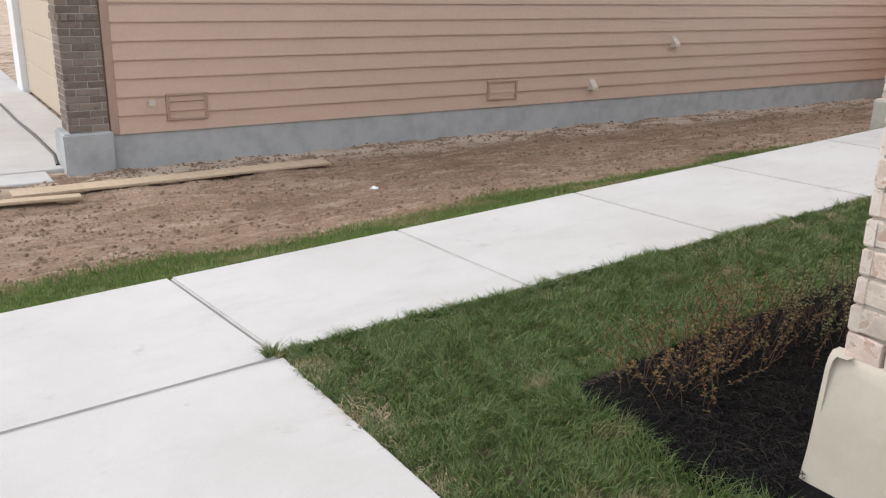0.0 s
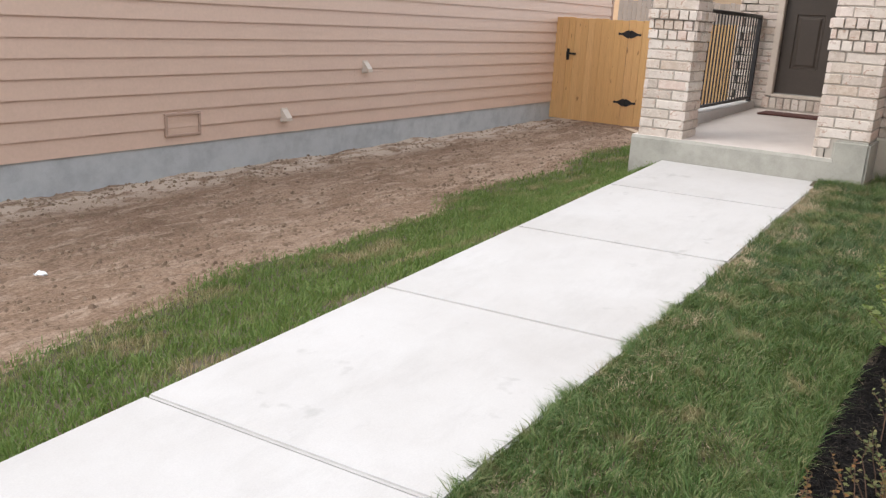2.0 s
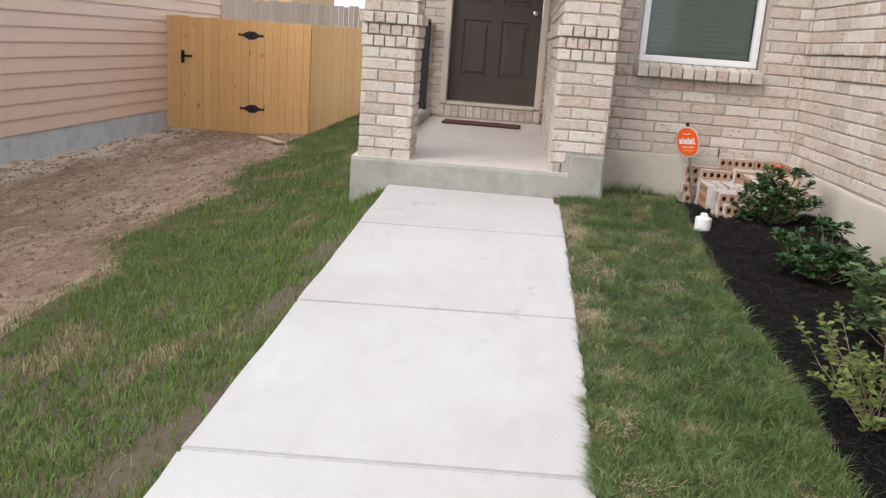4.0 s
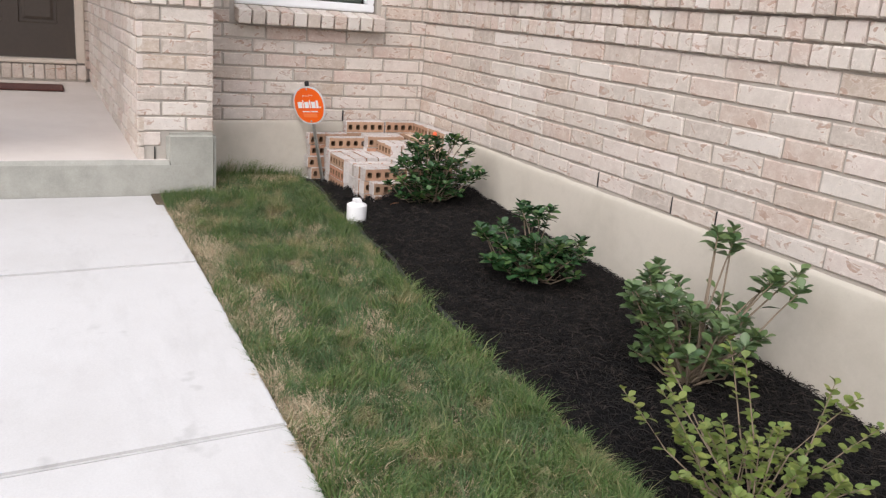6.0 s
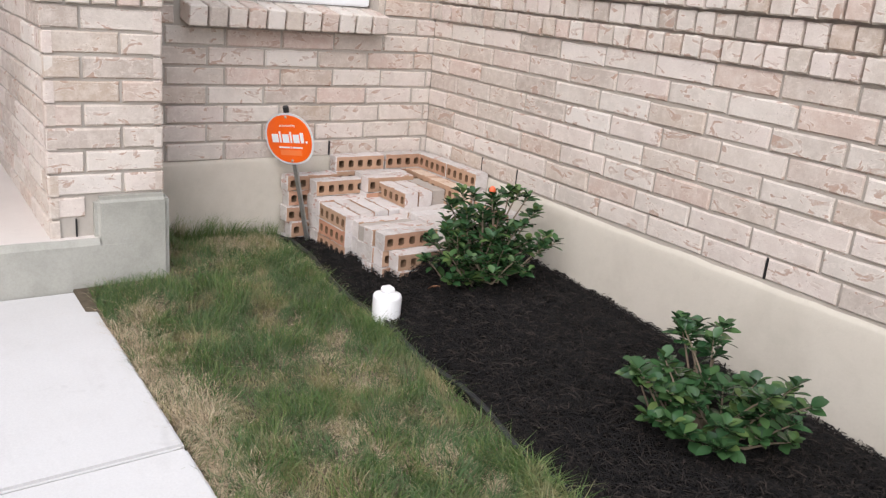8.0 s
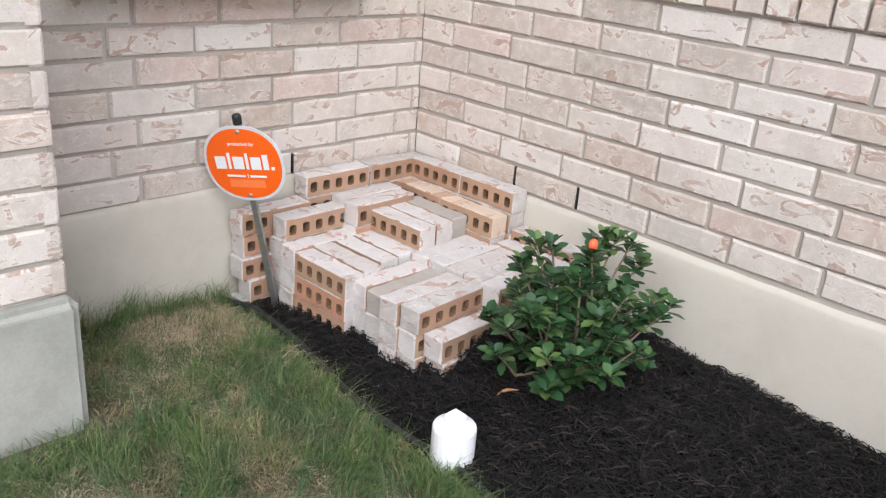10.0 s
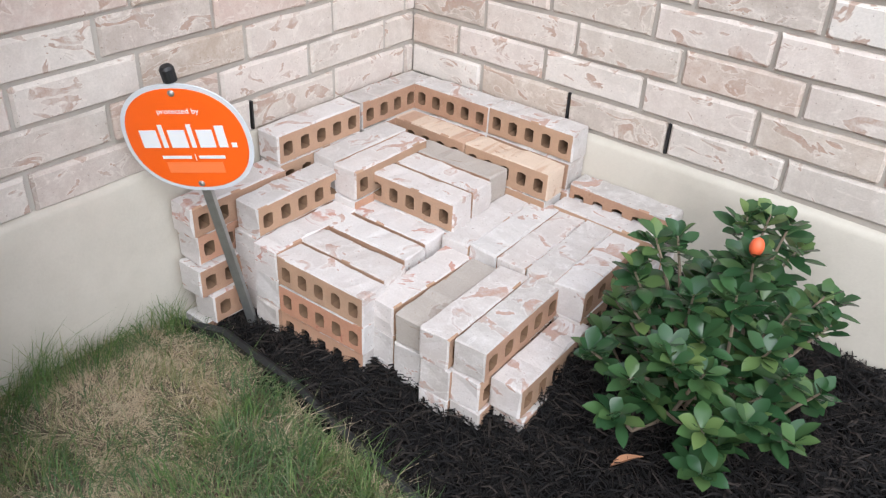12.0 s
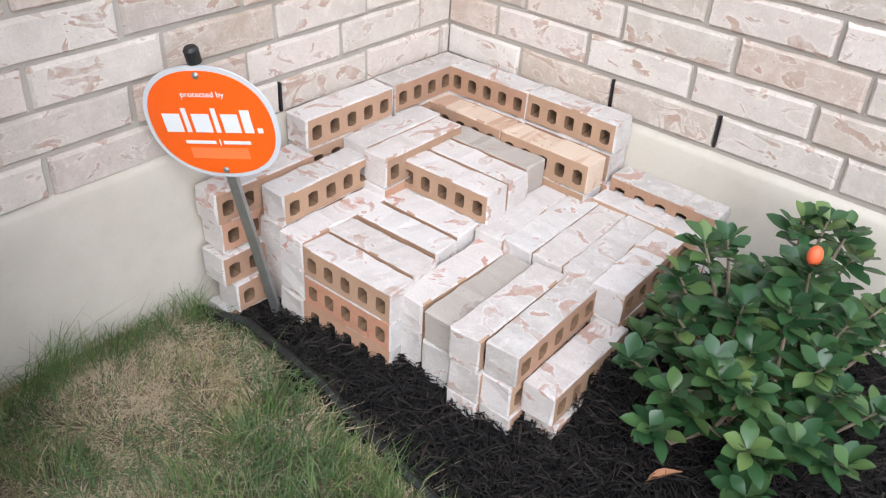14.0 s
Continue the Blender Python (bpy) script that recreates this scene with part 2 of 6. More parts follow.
def soil_material():
    """Bare clay soil: brown crumbs, pale dry streaks and dark damp patches, with turf ground where the lawn lies."""
    m, nt, b = material("soil", 0.97)
    v = pos(nt)
    broad = noise_tex(nt, pos(nt, (0.6, 1.3, 1)), 1.1, 5, 0.65)
    streak = noise_tex(nt, pos(nt, (1.0, 5.0, 1)), 1.6, 4, 0.6)
    crumbs = noise_tex(nt, v, 38, 5, 0.75)
    c = ramp(nt, broad, [(0.28, (0.24, 0.16, 0.112)), (0.5, (0.37, 0.262, 0.19)), (0.72, (0.50, 0.375, 0.285))])
    c = mix(nt, ramp(nt, streak, [(0.53, (0, 0, 0)), (0.66, (0.8, 0.8, 0.8))]), c, (0.54, 0.42, 0.33))
    clods = noise_tex(nt, pos(nt, (1.0, 1.8, 1)), 4.5, 5, 0.7)
    c = mix(nt, ramp(nt, clods, [(0.36, (0.65, 0.65, 0.65)), (0.46, (0, 0, 0))]), c, (0.19, 0.13, 0.09))
    c = mix(nt, ramp(nt, clods, [(0.57, (0, 0, 0)), (0.66, (0.7, 0.7, 0.7))]), c, (0.55, 0.43, 0.335))
    c = mix(nt, 0.75, c, ramp(nt, crumbs, [(0.35, (0.42, 0.38, 0.34)), (0.6, (1, 1, 1))]), "MULTIPLY")
    sep = nt.nodes.new("ShaderNodeSeparateXYZ")
    nt.links.new(v, sep.inputs[0])
    band = nt.nodes.new("ShaderNodeMapRange")
    band.inputs["From Min"].default_value, band.inputs["From Max"].default_value = 8.05, 8.55
    nt.links.new(sep.outputs["Y"], band.inputs["Value"])
    patch = ramp(nt, noise_tex(nt, pos(nt, (0.9, 2.2, 1)), 2.4, 4, 0.6), [(0.42, (0, 0, 0)), (0.52, (0.9, 0.9, 0.9))])
    c = mix(nt, mix(nt, 1.0, patch, band.outputs["Result"], "MULTIPLY"), c, (0.60, 0.50, 0.41))
    nt.links.new(c, b.inputs["Base Color"])
    bump(nt, b, crumbs, 0.9, 0.03)
    return m


M_SOIL = soil_material()
M_TURF = simple("turf_thatch", (0.085, 0.066, 0.042), 0.95, 0, 0.45, 45, 0.8)
M_MULCH = simple("black_mulch_bed", (0.0056, 0.0053, 0.0054), 0.95, 0, 0.5, 60, 1.0)


def island_material(name, cols, rough, dry=None, dry_scale=2.2, dry_at=0.56, trans=0.0):
    m, nt, b = material(name, rough)
    g = nt.nodes.new("ShaderNodeNewGeometry")
    c = ramp(nt, g.outputs["Random Per Island"], [(i / (len(cols) - 1), k) for i, k in enumerate(cols)])
    if dry:
        n = noise_tex(nt, pos(nt), dry_scale, 4, 0.6)
        d = ramp(nt, g.outputs["Random Per Island"], [(i / (len(dry) - 1), k) for i, k in enumerate(dry)])
        c = mix(nt, ramp(nt, n, [(dry_at - 0.05, (0, 0, 0)), (dry_at + 0.07, (0.9, 0.9, 0.9))]), c, d)
    nt.links.new(c, b.inputs["Base Color"])
    if trans:
        t = nt.nodes.new("ShaderNodeBsdfTranslucent")
        nt.links.new(c, t.inputs["Color"])
        s = nt.nodes.new("ShaderNodeMixShader")
        s.inputs["Fac"].default_value = trans
        nt.links.new(b.outputs[0], s.inputs[1])
        nt.links.new(t.outputs[0], s.inputs[2])
        nt.links.new(s.outputs[0], nt.nodes["Material Output"].inputs["Surface"])
    return m


GREENS = [(0.060, 0.125, 0.040), (0.095, 0.165, 0.060), (0.045, 0.098, 0.034), (0.145, 0.195, 0.085), (0.070, 0.140, 0.046), (0.25, 0.235, 0.13)]
DRY = [(0.40, 0.31, 0.18), (0.48, 0.385, 0.24), (0.21, 0.21, 0.08), (0.34, 0.26, 0.15), (0.14, 0.18, 0.06)]
M_GRASS = island_material("lawn_blades", GREENS, 0.6, DRY, 5.5, 0.56, 0.25)
M_GRASSFRONT = island_material("front_lawn_blades", [(0.074, 0.145, 0.032), (0.115, 0.190, 0.050), (0.050, 0.108, 0.027), (0.190, 0.235, 0.080), (0.085, 0.162, 0.040), (0.27, 0.26, 0.12)], 0.6, DRY, 4.5, 0.64, 0.25)
M_GRASSLEFT = island_material("lush_lawn_blades", [(0.105, 0.180, 0.034), (0.145, 0.225, 0.050), (0.080, 0.148, 0.029), (0.205, 0.255, 0.075), (0.115, 0.195, 0.040)], 0.6, DRY, 1.9, 0.58, 0.25)
M_STRAW = island_material("straw_blades", [(0.42, 0.325, 0.215), (0.52, 0.42, 0.285), (0.30, 0.225, 0.14), (0.60, 0.50, 0.35), (0.18, 0.165, 0.085)], 0.8)
M_CRUMB = island_material("clay_crumbs", [(0.19, 0.135, 0.095), (0.26, 0.19, 0.135), (0.15, 0.105, 0.075), (0.33, 0.25, 0.185), (0.22, 0.155, 0.11)], 0.97)
M_SHREDS = island_material("mulch_shreds", [(0.0072, 0.0069, 0.0071), (0.0120, 0.0112, 0.0112), (0.0076, 0.0072, 0.0073), (0.042, 0.034, 0.029), (0.0100, 0.0094, 0.0094), (0.017, 0.0150, 0.0142)], 0.8)
for dull in (M_MULCH, M_SHREDS, M_SOIL, M_CRUMB):
    dull.node_tree.nodes["Principled BSDF"].inputs["Specular IOR Level"].default_value = 0.15
M_LEAF = island_material("glossy_dark_leaves", [(0.028, 0.076, 0.029), (0.042, 0.100, 0.038), (0.023, 0.062, 0.025), (0.075, 0.142, 0.048), (0.033, 0.085, 0.033), (0.050, 0.112, 0.040), (0.14, 0.205, 0.065)], 0.27, None, 2, 0.5, 0.15)
M_LEAFYOUNG = island_material("pale_green_leaves", [(0.105, 0.170, 0.062), (0.075, 0.135, 0.050), (0.150, 0.215, 0.080), (0.090, 0.150, 0.058), (0.055, 0.11, 0.042)], 0.34, None, 2, 0.5, 0.2)
M_LEAFLIME = island_material("lime_leaves", [(0.17, 0.225, 0.045), (0.125, 0.185, 0.042), (0.23, 0.265, 0.065), (0.10, 0.155, 0.036)], 0.5, None, 2, 0.5, 0.25)
M_LEAFRUST = island_material("rusty_leaves", [(0.20, 0.080, 0.026), (0.13, 0.098, 0.028), (0.26, 0.120, 0.036), (0.08, 0.11, 0.03), (0.15, 0.060, 0.024), (0.11, 0.13, 0.035)], 0.7, None, 2, 0.5, 0.2)
M_LEAFOLIVE = island_material("olive_leaves", [(0.10, 0.12, 0.035), (0.15, 0.16, 0.05), (0.07, 0.09, 0.03), (0.19, 0.17, 0.06)], 0.6, None, 2, 0.5, 0.2)
M_STEM = simple("woody_stem", (0.20, 0.155, 0.11), 0.9, 0, 0.25, 80, 0.4)
M_TWIG = simple("dark_twig", (0.085, 0.05, 0.032), 0.9, 0, 0.25, 80, 0.4)
M_FLOWER = simple("orange_red_bud", (0.75, 0.13, 0.045), 0.5, 0, 0.1)
M_DRYLEAF = simple("dry_fallen_leaf", (0.48, 0.24, 0.13), 0.8, 0, 0.25, 60)
M_ROCK = simple("pale_clod", (0.33, 0.25, 0.18), 0.95, 0, 0.2, 40, 0.6)
m_glass, nt_glass, b_glass = material("window_glass", 0.04)
b_glass.inputs["Base Color"].default_value = (0.95, 0.97, 0.97, 1)
b_glass.inputs["Transmission Weight"].default_value = 1.0
b_glass.inputs["IOR"].default_value = 1.45
M_GLASS = m_glass


# ---------------------------------------------------------------- mesh helpers
def link(name, bm, mats, smooth=False):
    me = bpy.data.meshes.new(name)
    bm.to_mesh(me)
    bm.free()
    for m in mats if isinstance(mats, (list, tuple)) else [mats]:
        me.materials.append(m)
    if smooth:
        me.polygons.foreach_set("use_smooth", [True] * len(me.polygons))
    return new(name, me)


def part(name, bm, mats, parent, label="", smooth=False, kind=""):
    ob = link(name, bm, mats, smooth)
    ob.parent = parent
    return tagged(ob, label, kind=kind)


def empty(name, label, category, group="", kind=""):
    return tagged(new(name), label, category, group, kind)


def box(bm, x0, x1, y0, y1, z0, z1, bev=0.0, seg=1, m=None):
    made = bmesh.ops.create_cube(bm, size=1.0)["verts"]
    for v in made:
        v.co = Vector(((x0 + x1) / 2 + v.co.x * (x1 - x0), (y0 + y1) / 2 + v.co.y * (y1 - y0), (z0 + z1) / 2 + v.co.z * (z1 - z0)))
    if bev:
        es = list({e for v in made for e in v.link_edges})
        made = bmesh.ops.bevel(bm, geom=es, offset=bev, segments=seg, affect="EDGES")["verts"]
    if m is not None:
        bmesh.ops.transform(bm, matrix=m, verts=[v for v in made if v.is_valid])
    return made


def boxes(*specs, bev=0.0, seg=1):
    bm = bmesh.new()
    for s in specs:
        box(bm, *s, bev=bev, seg=seg)
    return bm


def tube(bm, pts, radii, n=8, cap=True):
    rings = []
    for i, p in enumerate(pts):
        d = (Vector(pts[min(i + 1, len(pts) - 1)]) - Vector(pts[max(i - 1, 0)])).normalized()
        a = d.orthogonal().normalized()
        b = d.cross(a)
        rings.append([bm.verts.new(Vector(p) + (a * math.cos(k * 2 * math.pi / n) + b * math.sin(k * 2 * math.pi / n)) * radii[i]) for k in range(n)])
    for r, s in zip(rings, rings[1:]):
        for k in range(n):
            bm.faces.new((r[k], r[(k + 1) % n], s[(k + 1) % n], s[k]))
    if cap:
        bm.faces.new(rings[0][::-1])
        bm.faces.new(rings[-1])


def lathe(bm, profile, n=24, centre=(0, 0, 0)):
    rings = [[bm.verts.new((centre[0] + r * math.cos(2 * math.pi * k / n), centre[1] + r * math.sin(2 * math.pi * k / n), centre[2] + z)) for k in range(n)] for r, z in profile]
    for r, s in zip(rings, rings[1:]):
        for k in range(n):
            bm.faces.new((r[k], r[(k + 1) % n], s[(k + 1) % n], s[k]))
    bm.faces.new(rings[0][::-1])
    bm.faces.new(rings[-1])


def raw(name, verts, faces, mats, idx=None):
    me = bpy.data.meshes.new(name)
    me.from_pydata(verts, [], faces)
    for m in mats if isinstance(mats, (list, tuple)) else [mats]:
        me.materials.append(m)
    if idx is not None:
        me.polygons.foreach_set("material_index", idx)
    me.update()
    return new(name, me)


# ---------------------------------------------------------------- the ground's shape
WALK_Y0, WALK_Y1, WALK_END = 2.24, 3.42, 7.48


def walk_z(x):
    return 0.03 + 0.0505 * (min(max(x, -2.0), 7.5) - 1.3)


def surface_z(x, y):
    """Top of the paving: the walk falls a little to its left, and the driveway rises towards the garage."""
    tilt = (0.022 + 0.03 * smooth01((2.5 - x) / 1.1)) * smooth01((7.45 - x) / 1.5)
    return walk_z(x) + tilt * min(1.0, (WALK_Y1 - y) / 1.18) + 0.03 * max(0.0, 2.24 - y) * smooth01((2.2 - x) / 0.8)


def smooth01(t):
    t = min(max(t, 0.0), 1.0)
    return t * t * (3 - 2 * t)


def overhang(x):
    """How far the turf has crept over the walk's right edge."""
    return max(0.0, 0.04 * smooth01((x - 1.3) / 0.9) * smooth01((4.4 - x) / 1.6) + 0.008 * noise.noise((x * 5, 0, 0)) * smooth01((6.5 - x) / 1.5))


def bed_edge(x):
    """y of the boundary between lawn and mulch."""
    return 1.50 + 0.02 * math.sin(x * 2.3) - 0.07 * smooth01((x - 5.3) / 1.6) - 0.07 * smooth01((x - 7.3) / 0.6)


def bed_left(y):
    """x of the bed's end towards the driveway."""
    return 2.11 + 0.03 * math.sin(y * 5.0) + 0.02 * math.sin(y * 13.0)


def dirt_edge(x):
    return 4.62 + 0.10 * x + 0.16 * math.sin(x * 1.7) + 0.08 * math.sin(x * 4.1 + 1)


def ground_z(x, y):
    s = walk_z(x)
    n = noise.noise((x * 1.7, y * 1.7, 0.3)) * 0.02 + noise.noise((x * 6, y * 6, 2.0)) * 0.008
    if y > WALK_Y1:
        z = -0.64 + (s - 0.03 + 0.64) * math.exp(-(y - WALK_Y1) / 1.7)
        bare = smooth01((y - dirt_edge(x)) / 0.3)
        return z + n * (0.5 + bare) + bare * (0.035 * noise.noise((x * 2.2, y * 3.5, 5)) + 0.02 * noise.noise((x * 9, y * 9, 7)))
    if y > WALK_Y0 + overhang(x) + 0.05 or x < 1.40:
        return surface_z(x, y) - 0.07
    z = surface_z(x, max(y, WALK_Y0 - 0.5)) - 0.02 + 0.4 * n + 0.03 * smooth01((x - 6.9) / 0.7)
    if x > 2.08:
        z -= (0.036 + 0.008 * smooth01((x - 7.36) / 0.1)) * smooth01((x - 6.85) / 0.3) * smooth01((y - 1.02) / 0.15) * smooth01((1.50 - y) / 0.12)
        z += (0.062 + 0.03 * smooth01((x - 5.8) / 1.4)) * smooth01((x - bed_left(y)) / 0.25 + 0.3) * smooth01((bed_edge(x) - y) / 0.34) + (0.012 * noise.noise((x * 12, y * 12, 3)) if y < bed_edge(x) else 0)
    return z


# ---------------------------------------------------------------- ground sheet, walk and driveway
def grid_sheet(name, xs, ys, zf, mats, pick):
    verts = [(x, y, zf(x, y)) for y in ys for x in xs]
    nx = len(xs)
    faces, idx = [], []
    for j in range(len(ys) - 1):
        for i in range(nx - 1):
            faces.append((j * nx + i, j * nx + i + 1, (j + 1) * nx + i + 1, (j + 1) * nx + i))
            idx.append(pick((xs[i] + xs[i + 1]) / 2, (ys[j] + ys[j + 1]) / 2))
    ob = raw(name, verts, faces, mats, idx)
    ob.data.polygons.foreach_set("use_smooth", [True] * len(faces))
    return ob


gx = [-400, -100, -30, -10] + [-4 + 0.2 * i for i in range(26)] + [1.3 + 0.06 * i for i in range(113)] + [8.2 + 0.25 * i for i in range(50)] + [24, 40, 120, 400]
gy = [-400, -100, -30, -10, -4] + [-1 + 0.25 * i for i in range(6)] + [0.5 + 0.06 * i for i in range(30)] + [2.26, 2.28, 2.30, 2.32, 2.34, 2.36, 2.38, 2.40, 2.44, 2.6] + [2.8 + 0.14 * i for i in range(5)] + [3.5 + 0.07 * i for i in range(80)] + [9.3, 12, 18, 40, 120, 400]


def ground_pick(x, y):
    if y > WALK_Y1:
        return 0 if y > dirt_edge(x) else 1
    if bed_left(y) < x < 8.1 and 0.3 < y < bed_edge(x):
        return 2
    return 1


ground = tagged(grid_sheet("ground", gx, gy, ground_z, [M_SOIL, M_TURF, M_MULCH], ground_pick), "bare brown clay soil, turf and black mulch bed", "ground", kind="structure")


def slab(name, x0, x1, y0, y1, parent, thick=0.11, skew=(0.0, 0.0)):
    """A paving panel; skew: how far its two cross joints run askew over the walk's width."""
    bm = bmesh.new()
    box(bm, x0 + 0.004, x1 - 0.004, y0, y1, -thick, 0, 0.008, 2)
    long_edges = [e for e in bm.edges if e.calc_length() > 0.3]
    bmesh.ops.subdivide_edges(bm, edges=long_edges, cuts=8, use_grid_fill=True)
    for v in bm.verts:
        t = (v.co.x - x0) / (x1 - x0)
        v.co.x += (skew[0] * (1 - t) + skew[1] * t) * (y1 - v.co.y) / (WALK_Y1 - WALK_Y0)
        v.co.z += surface_z(v.co.x, v.co.y)
        if abs(v.co.y - y1) < 0.002 and y1 == WALK_Y1:
            v.co.y += 0.014 * noise.noise((v.co.x * 2.2, 0, 0)) + 0.006 * noise.noise((v.co.x * 9, 0, 0))
        if v.co.y < y0 + 0.012 and y0 == WALK_Y0 and x0 > 1:
            v.co.y += overhang(v.co.x)
    part(name, bm, M_WALK, parent)


front_walk = empty("front_walk", "pale new concrete walk of jointed panels", "walkway", kind="structure")
JOINTS = [1.335, 2.58, 3.865, 5.107, 6.43, WALK_END]
SKEWS = [0.075, 0.045, 0.04, 0.035, 0.02, 0.0]
for k in range(len(JOINTS) - 1):
    slab("concrete_panel", JOINTS[k], JOINTS[k + 1], WALK_Y0, WALK_Y1, front_walk, skew=(SKEWS[k], SKEWS[k + 1]))
driveway = empty("driveway", "pale concrete driveway slabs with tooled joints", "driveway", kind="structure")
slab("concrete_panel", -1.6, 1.33, WALK_Y0 - 0.035, WALK_Y1, driveway, skew=(0.0, 0.075))
slab("concrete_panel", -1.6, 1.425, -1.6, WALK_Y0 - 0.045, driveway)
slab("concrete_panel", -5.5, -1.61, -1.6, WALK_Y1, driveway)


# ---------------------------------------------------------------- brick walls
BL, BH, BG = 0.2278, 0.0662, 0.0095
COURSE, STEP = BH + BG, BL + BG
rng = random.Random(4)


def brick_mesh(i):
    """A unit brick face block: x 0..1, z 0..1, proud face towards -y, with chipped uneven edges."""
    r = random.Random(i)
    xs = [0, 0.02, 0.35, 0.68, 0.98, 1]
    zs = [0, 0.07, 0.93, 1]
    verts, faces = [], []
    for z in zs:
        for x in xs:
            edge = x in (0, 1) or z in (0, 1)
            verts.append((x + (r.uniform(-0.006, 0.006) if edge else 0), (0.006 if edge else r.uniform(-0.0012, 0.001)), z + (r.uniform(-0.03, 0.03) if edge else 0)))
    nx = len(xs)
    for j in range(3):
        for k in range(nx - 1):
            faces.append((j * nx + k, j * nx + k + 1, (j + 1) * nx + k + 1, (j + 1) * nx + k))
    rim = [k for k in range(nx)] + [j * nx + nx - 1 for j in range(1, 4)] + [3 * nx + k for k in range(nx - 2, -1, -1)] + [j * nx for j in (2, 1)]
    base = len(verts)
    for k in rim:
        verts.append((verts[k][0], 0.03, verts[k][2]))
    for a in range(len(rim)):
        b = (a + 1) % len(rim)
        faces.append((rim[a], base + a, base + b, rim[b]))
    return verts, faces


BRICK_SHAPES = [brick_mesh(i) for i in range(6)]
BRICK_MESHES = []
for bv, bf in BRICK_SHAPES:
    me = bpy.data.meshes.new("brick")
    me.from_pydata(bv, [], bf)
    me.materials.append(M_WALLBRICK)
    BRICK_MESHES.append(me)


def brick_wall(parent, frame_m, length, z0, z1, near=None, band=(1.245, 3), proud=(0.012, 0.012, 0.028), holes=(), first=0.0, cut=None, bond=0.5):
    """Bricks on the plane of frame_m (x along the wall, -y out of it). near(u, z): which bricks are parts of their own."""
    single, rest = [], []
    z, row = z0, 0
    while z < z1 - 0.02:
        k = round((z - band[0]) / COURSE)
        in_band = 0 <= k < band[1] and abs(z - band[0] - k * COURSE) < 0.03
        step, out = (BH + BG, proud[k]) if in_band else (STEP, 0.0)
        u = -(0 if row % 2 == 0 else step * (1 - (0.5 if in_band else bond))) - first
        while u < length:
            a, b = max(u, 0.0), min(u + step - BG, length)
            u += step
            if b - a < 0.02 or (cut and cut(a, b, z)):
                continue
            if any(a < h[1] and b > h[0] and z < h[3] - 0.02 and z + BH > h[2] + 0.02 for h in holes):
                for h in holes:
                    if a < h[1] and b > h[0] and z < h[3] - 0.02 and z + BH > h[2] + 0.02:
                        if a < h[0]:
                            b = h[0] - 0.004
                        elif b > h[1]:
                            a = h[1] + 0.004
                        else:
                            b = a
                if b - a < 0.02:
                    continue
            jit = Matrix.Translation((a, -out + rng.uniform(-0.0018, 0.0018), z + rng.uniform(-0.0015, 0.0015))) @ Matrix.Rotation(rng.uniform(-0.004, 0.004), 4, "Y") @ Matrix.Diagonal((b - a, 1, BH, 1))
            (single if near and near(a, z) else rest).append((frame_m @ jit, rng.randrange(6)))
        z += COURSE
        row += 1
    for m, i in single[:300]:
        ob = new("brick", BRICK_MESHES[i])
        ob.parent = parent
        ob.matrix_world = m
    verts, faces = [], []
    for m, i in single[300:] + rest:
        base = len(verts)
        bv, bf = BRICK_SHAPES[i]
        verts += [tuple(m @ Vector(v)) for v in bv]
        faces += [tuple(base + k for k in f) for f in bf]
    if verts:
        ob = raw("brickwork", verts, faces, M_WALLBRICK)
        ob.parent = parent
        tagged(ob, kind="stuff")


def wall_core(name, label, *specs):
    return tagged(link(name, boxes(*specs), M_MORTAR), label, "brick wall", kind="structure")


GY, BX, LEDGE, TOP = 0.628, 7.926, 0.657, 2.55      # garage wall's face, back wall's face, brick ledge, top of walls
GX0 = 2.34                                          # garage's front corner
RW = 0.009                                          # joint recess
PX, DOORX = 7.51, 10.57                             # porch front, door wall

garage_wall = wall_core("wall_garage", "pale washed brick wall with corbelled band", (GX0 + RW, BX + 0.3, GY - 0.25, GY - RW, LEDGE - 0.02, TOP))
window_wall = wall_core("wall_window", "pale washed brick wall below a white window", (BX + RW, BX + 0.25, GY - RW, 0.945, LEDGE - 0.02, TOP), (BX + RW, BX + 0.25, 1.775, 1.97 - RW, LEDGE - 0.02, TOP),
                        (BX + RW, BX + 0.25, 0.945, 1.775, LEDGE - 0.02, 1.285), (BX + RW, BX + 0.25, 0.945, 1.775, 2.52, TOP))
porch_wall = wall_core("wall_porch", "pale washed brick pier and porch side wall", (PX + RW, DOORX, 1.97 + RW, 2.335 - RW, 0.49, TOP))
door_wall = wall_core("wall_door", "pale washed brick wall round the front door", (DOORX + RW, DOORX + 0.22, 2.2, 2.36, 0.56, TOP), (DOORX + RW, DOORX + 0.22, 3.40, 3.80 - RW, 0.56, TOP),
                      (DOORX + RW, DOORX + 0.22, 2.36, 3.40, 0.56, 0.70), (DOORX + RW, 17.0, 3.6, 3.80 - RW, 0.2, TOP))
left_pier = wall_core("wall_pier", "pale washed brick porch pier", (PX + RW, PX + 0.36 - RW, 3.29 + RW, 3.65 - RW, 0.49, TOP))

F_GARAGE = Matrix.Translation((GX0, GY, 0)) @ Matrix(((1, 0, 0, 0), (0, -1, 0, 0), (0, 0, 1, 0), (0, 0, 0, 1)))
F_GARAGE_FRONT = Matrix.Translation((GX0, GY, 0)) @ Matrix.Rotation(radians(-90), 4, "Z")


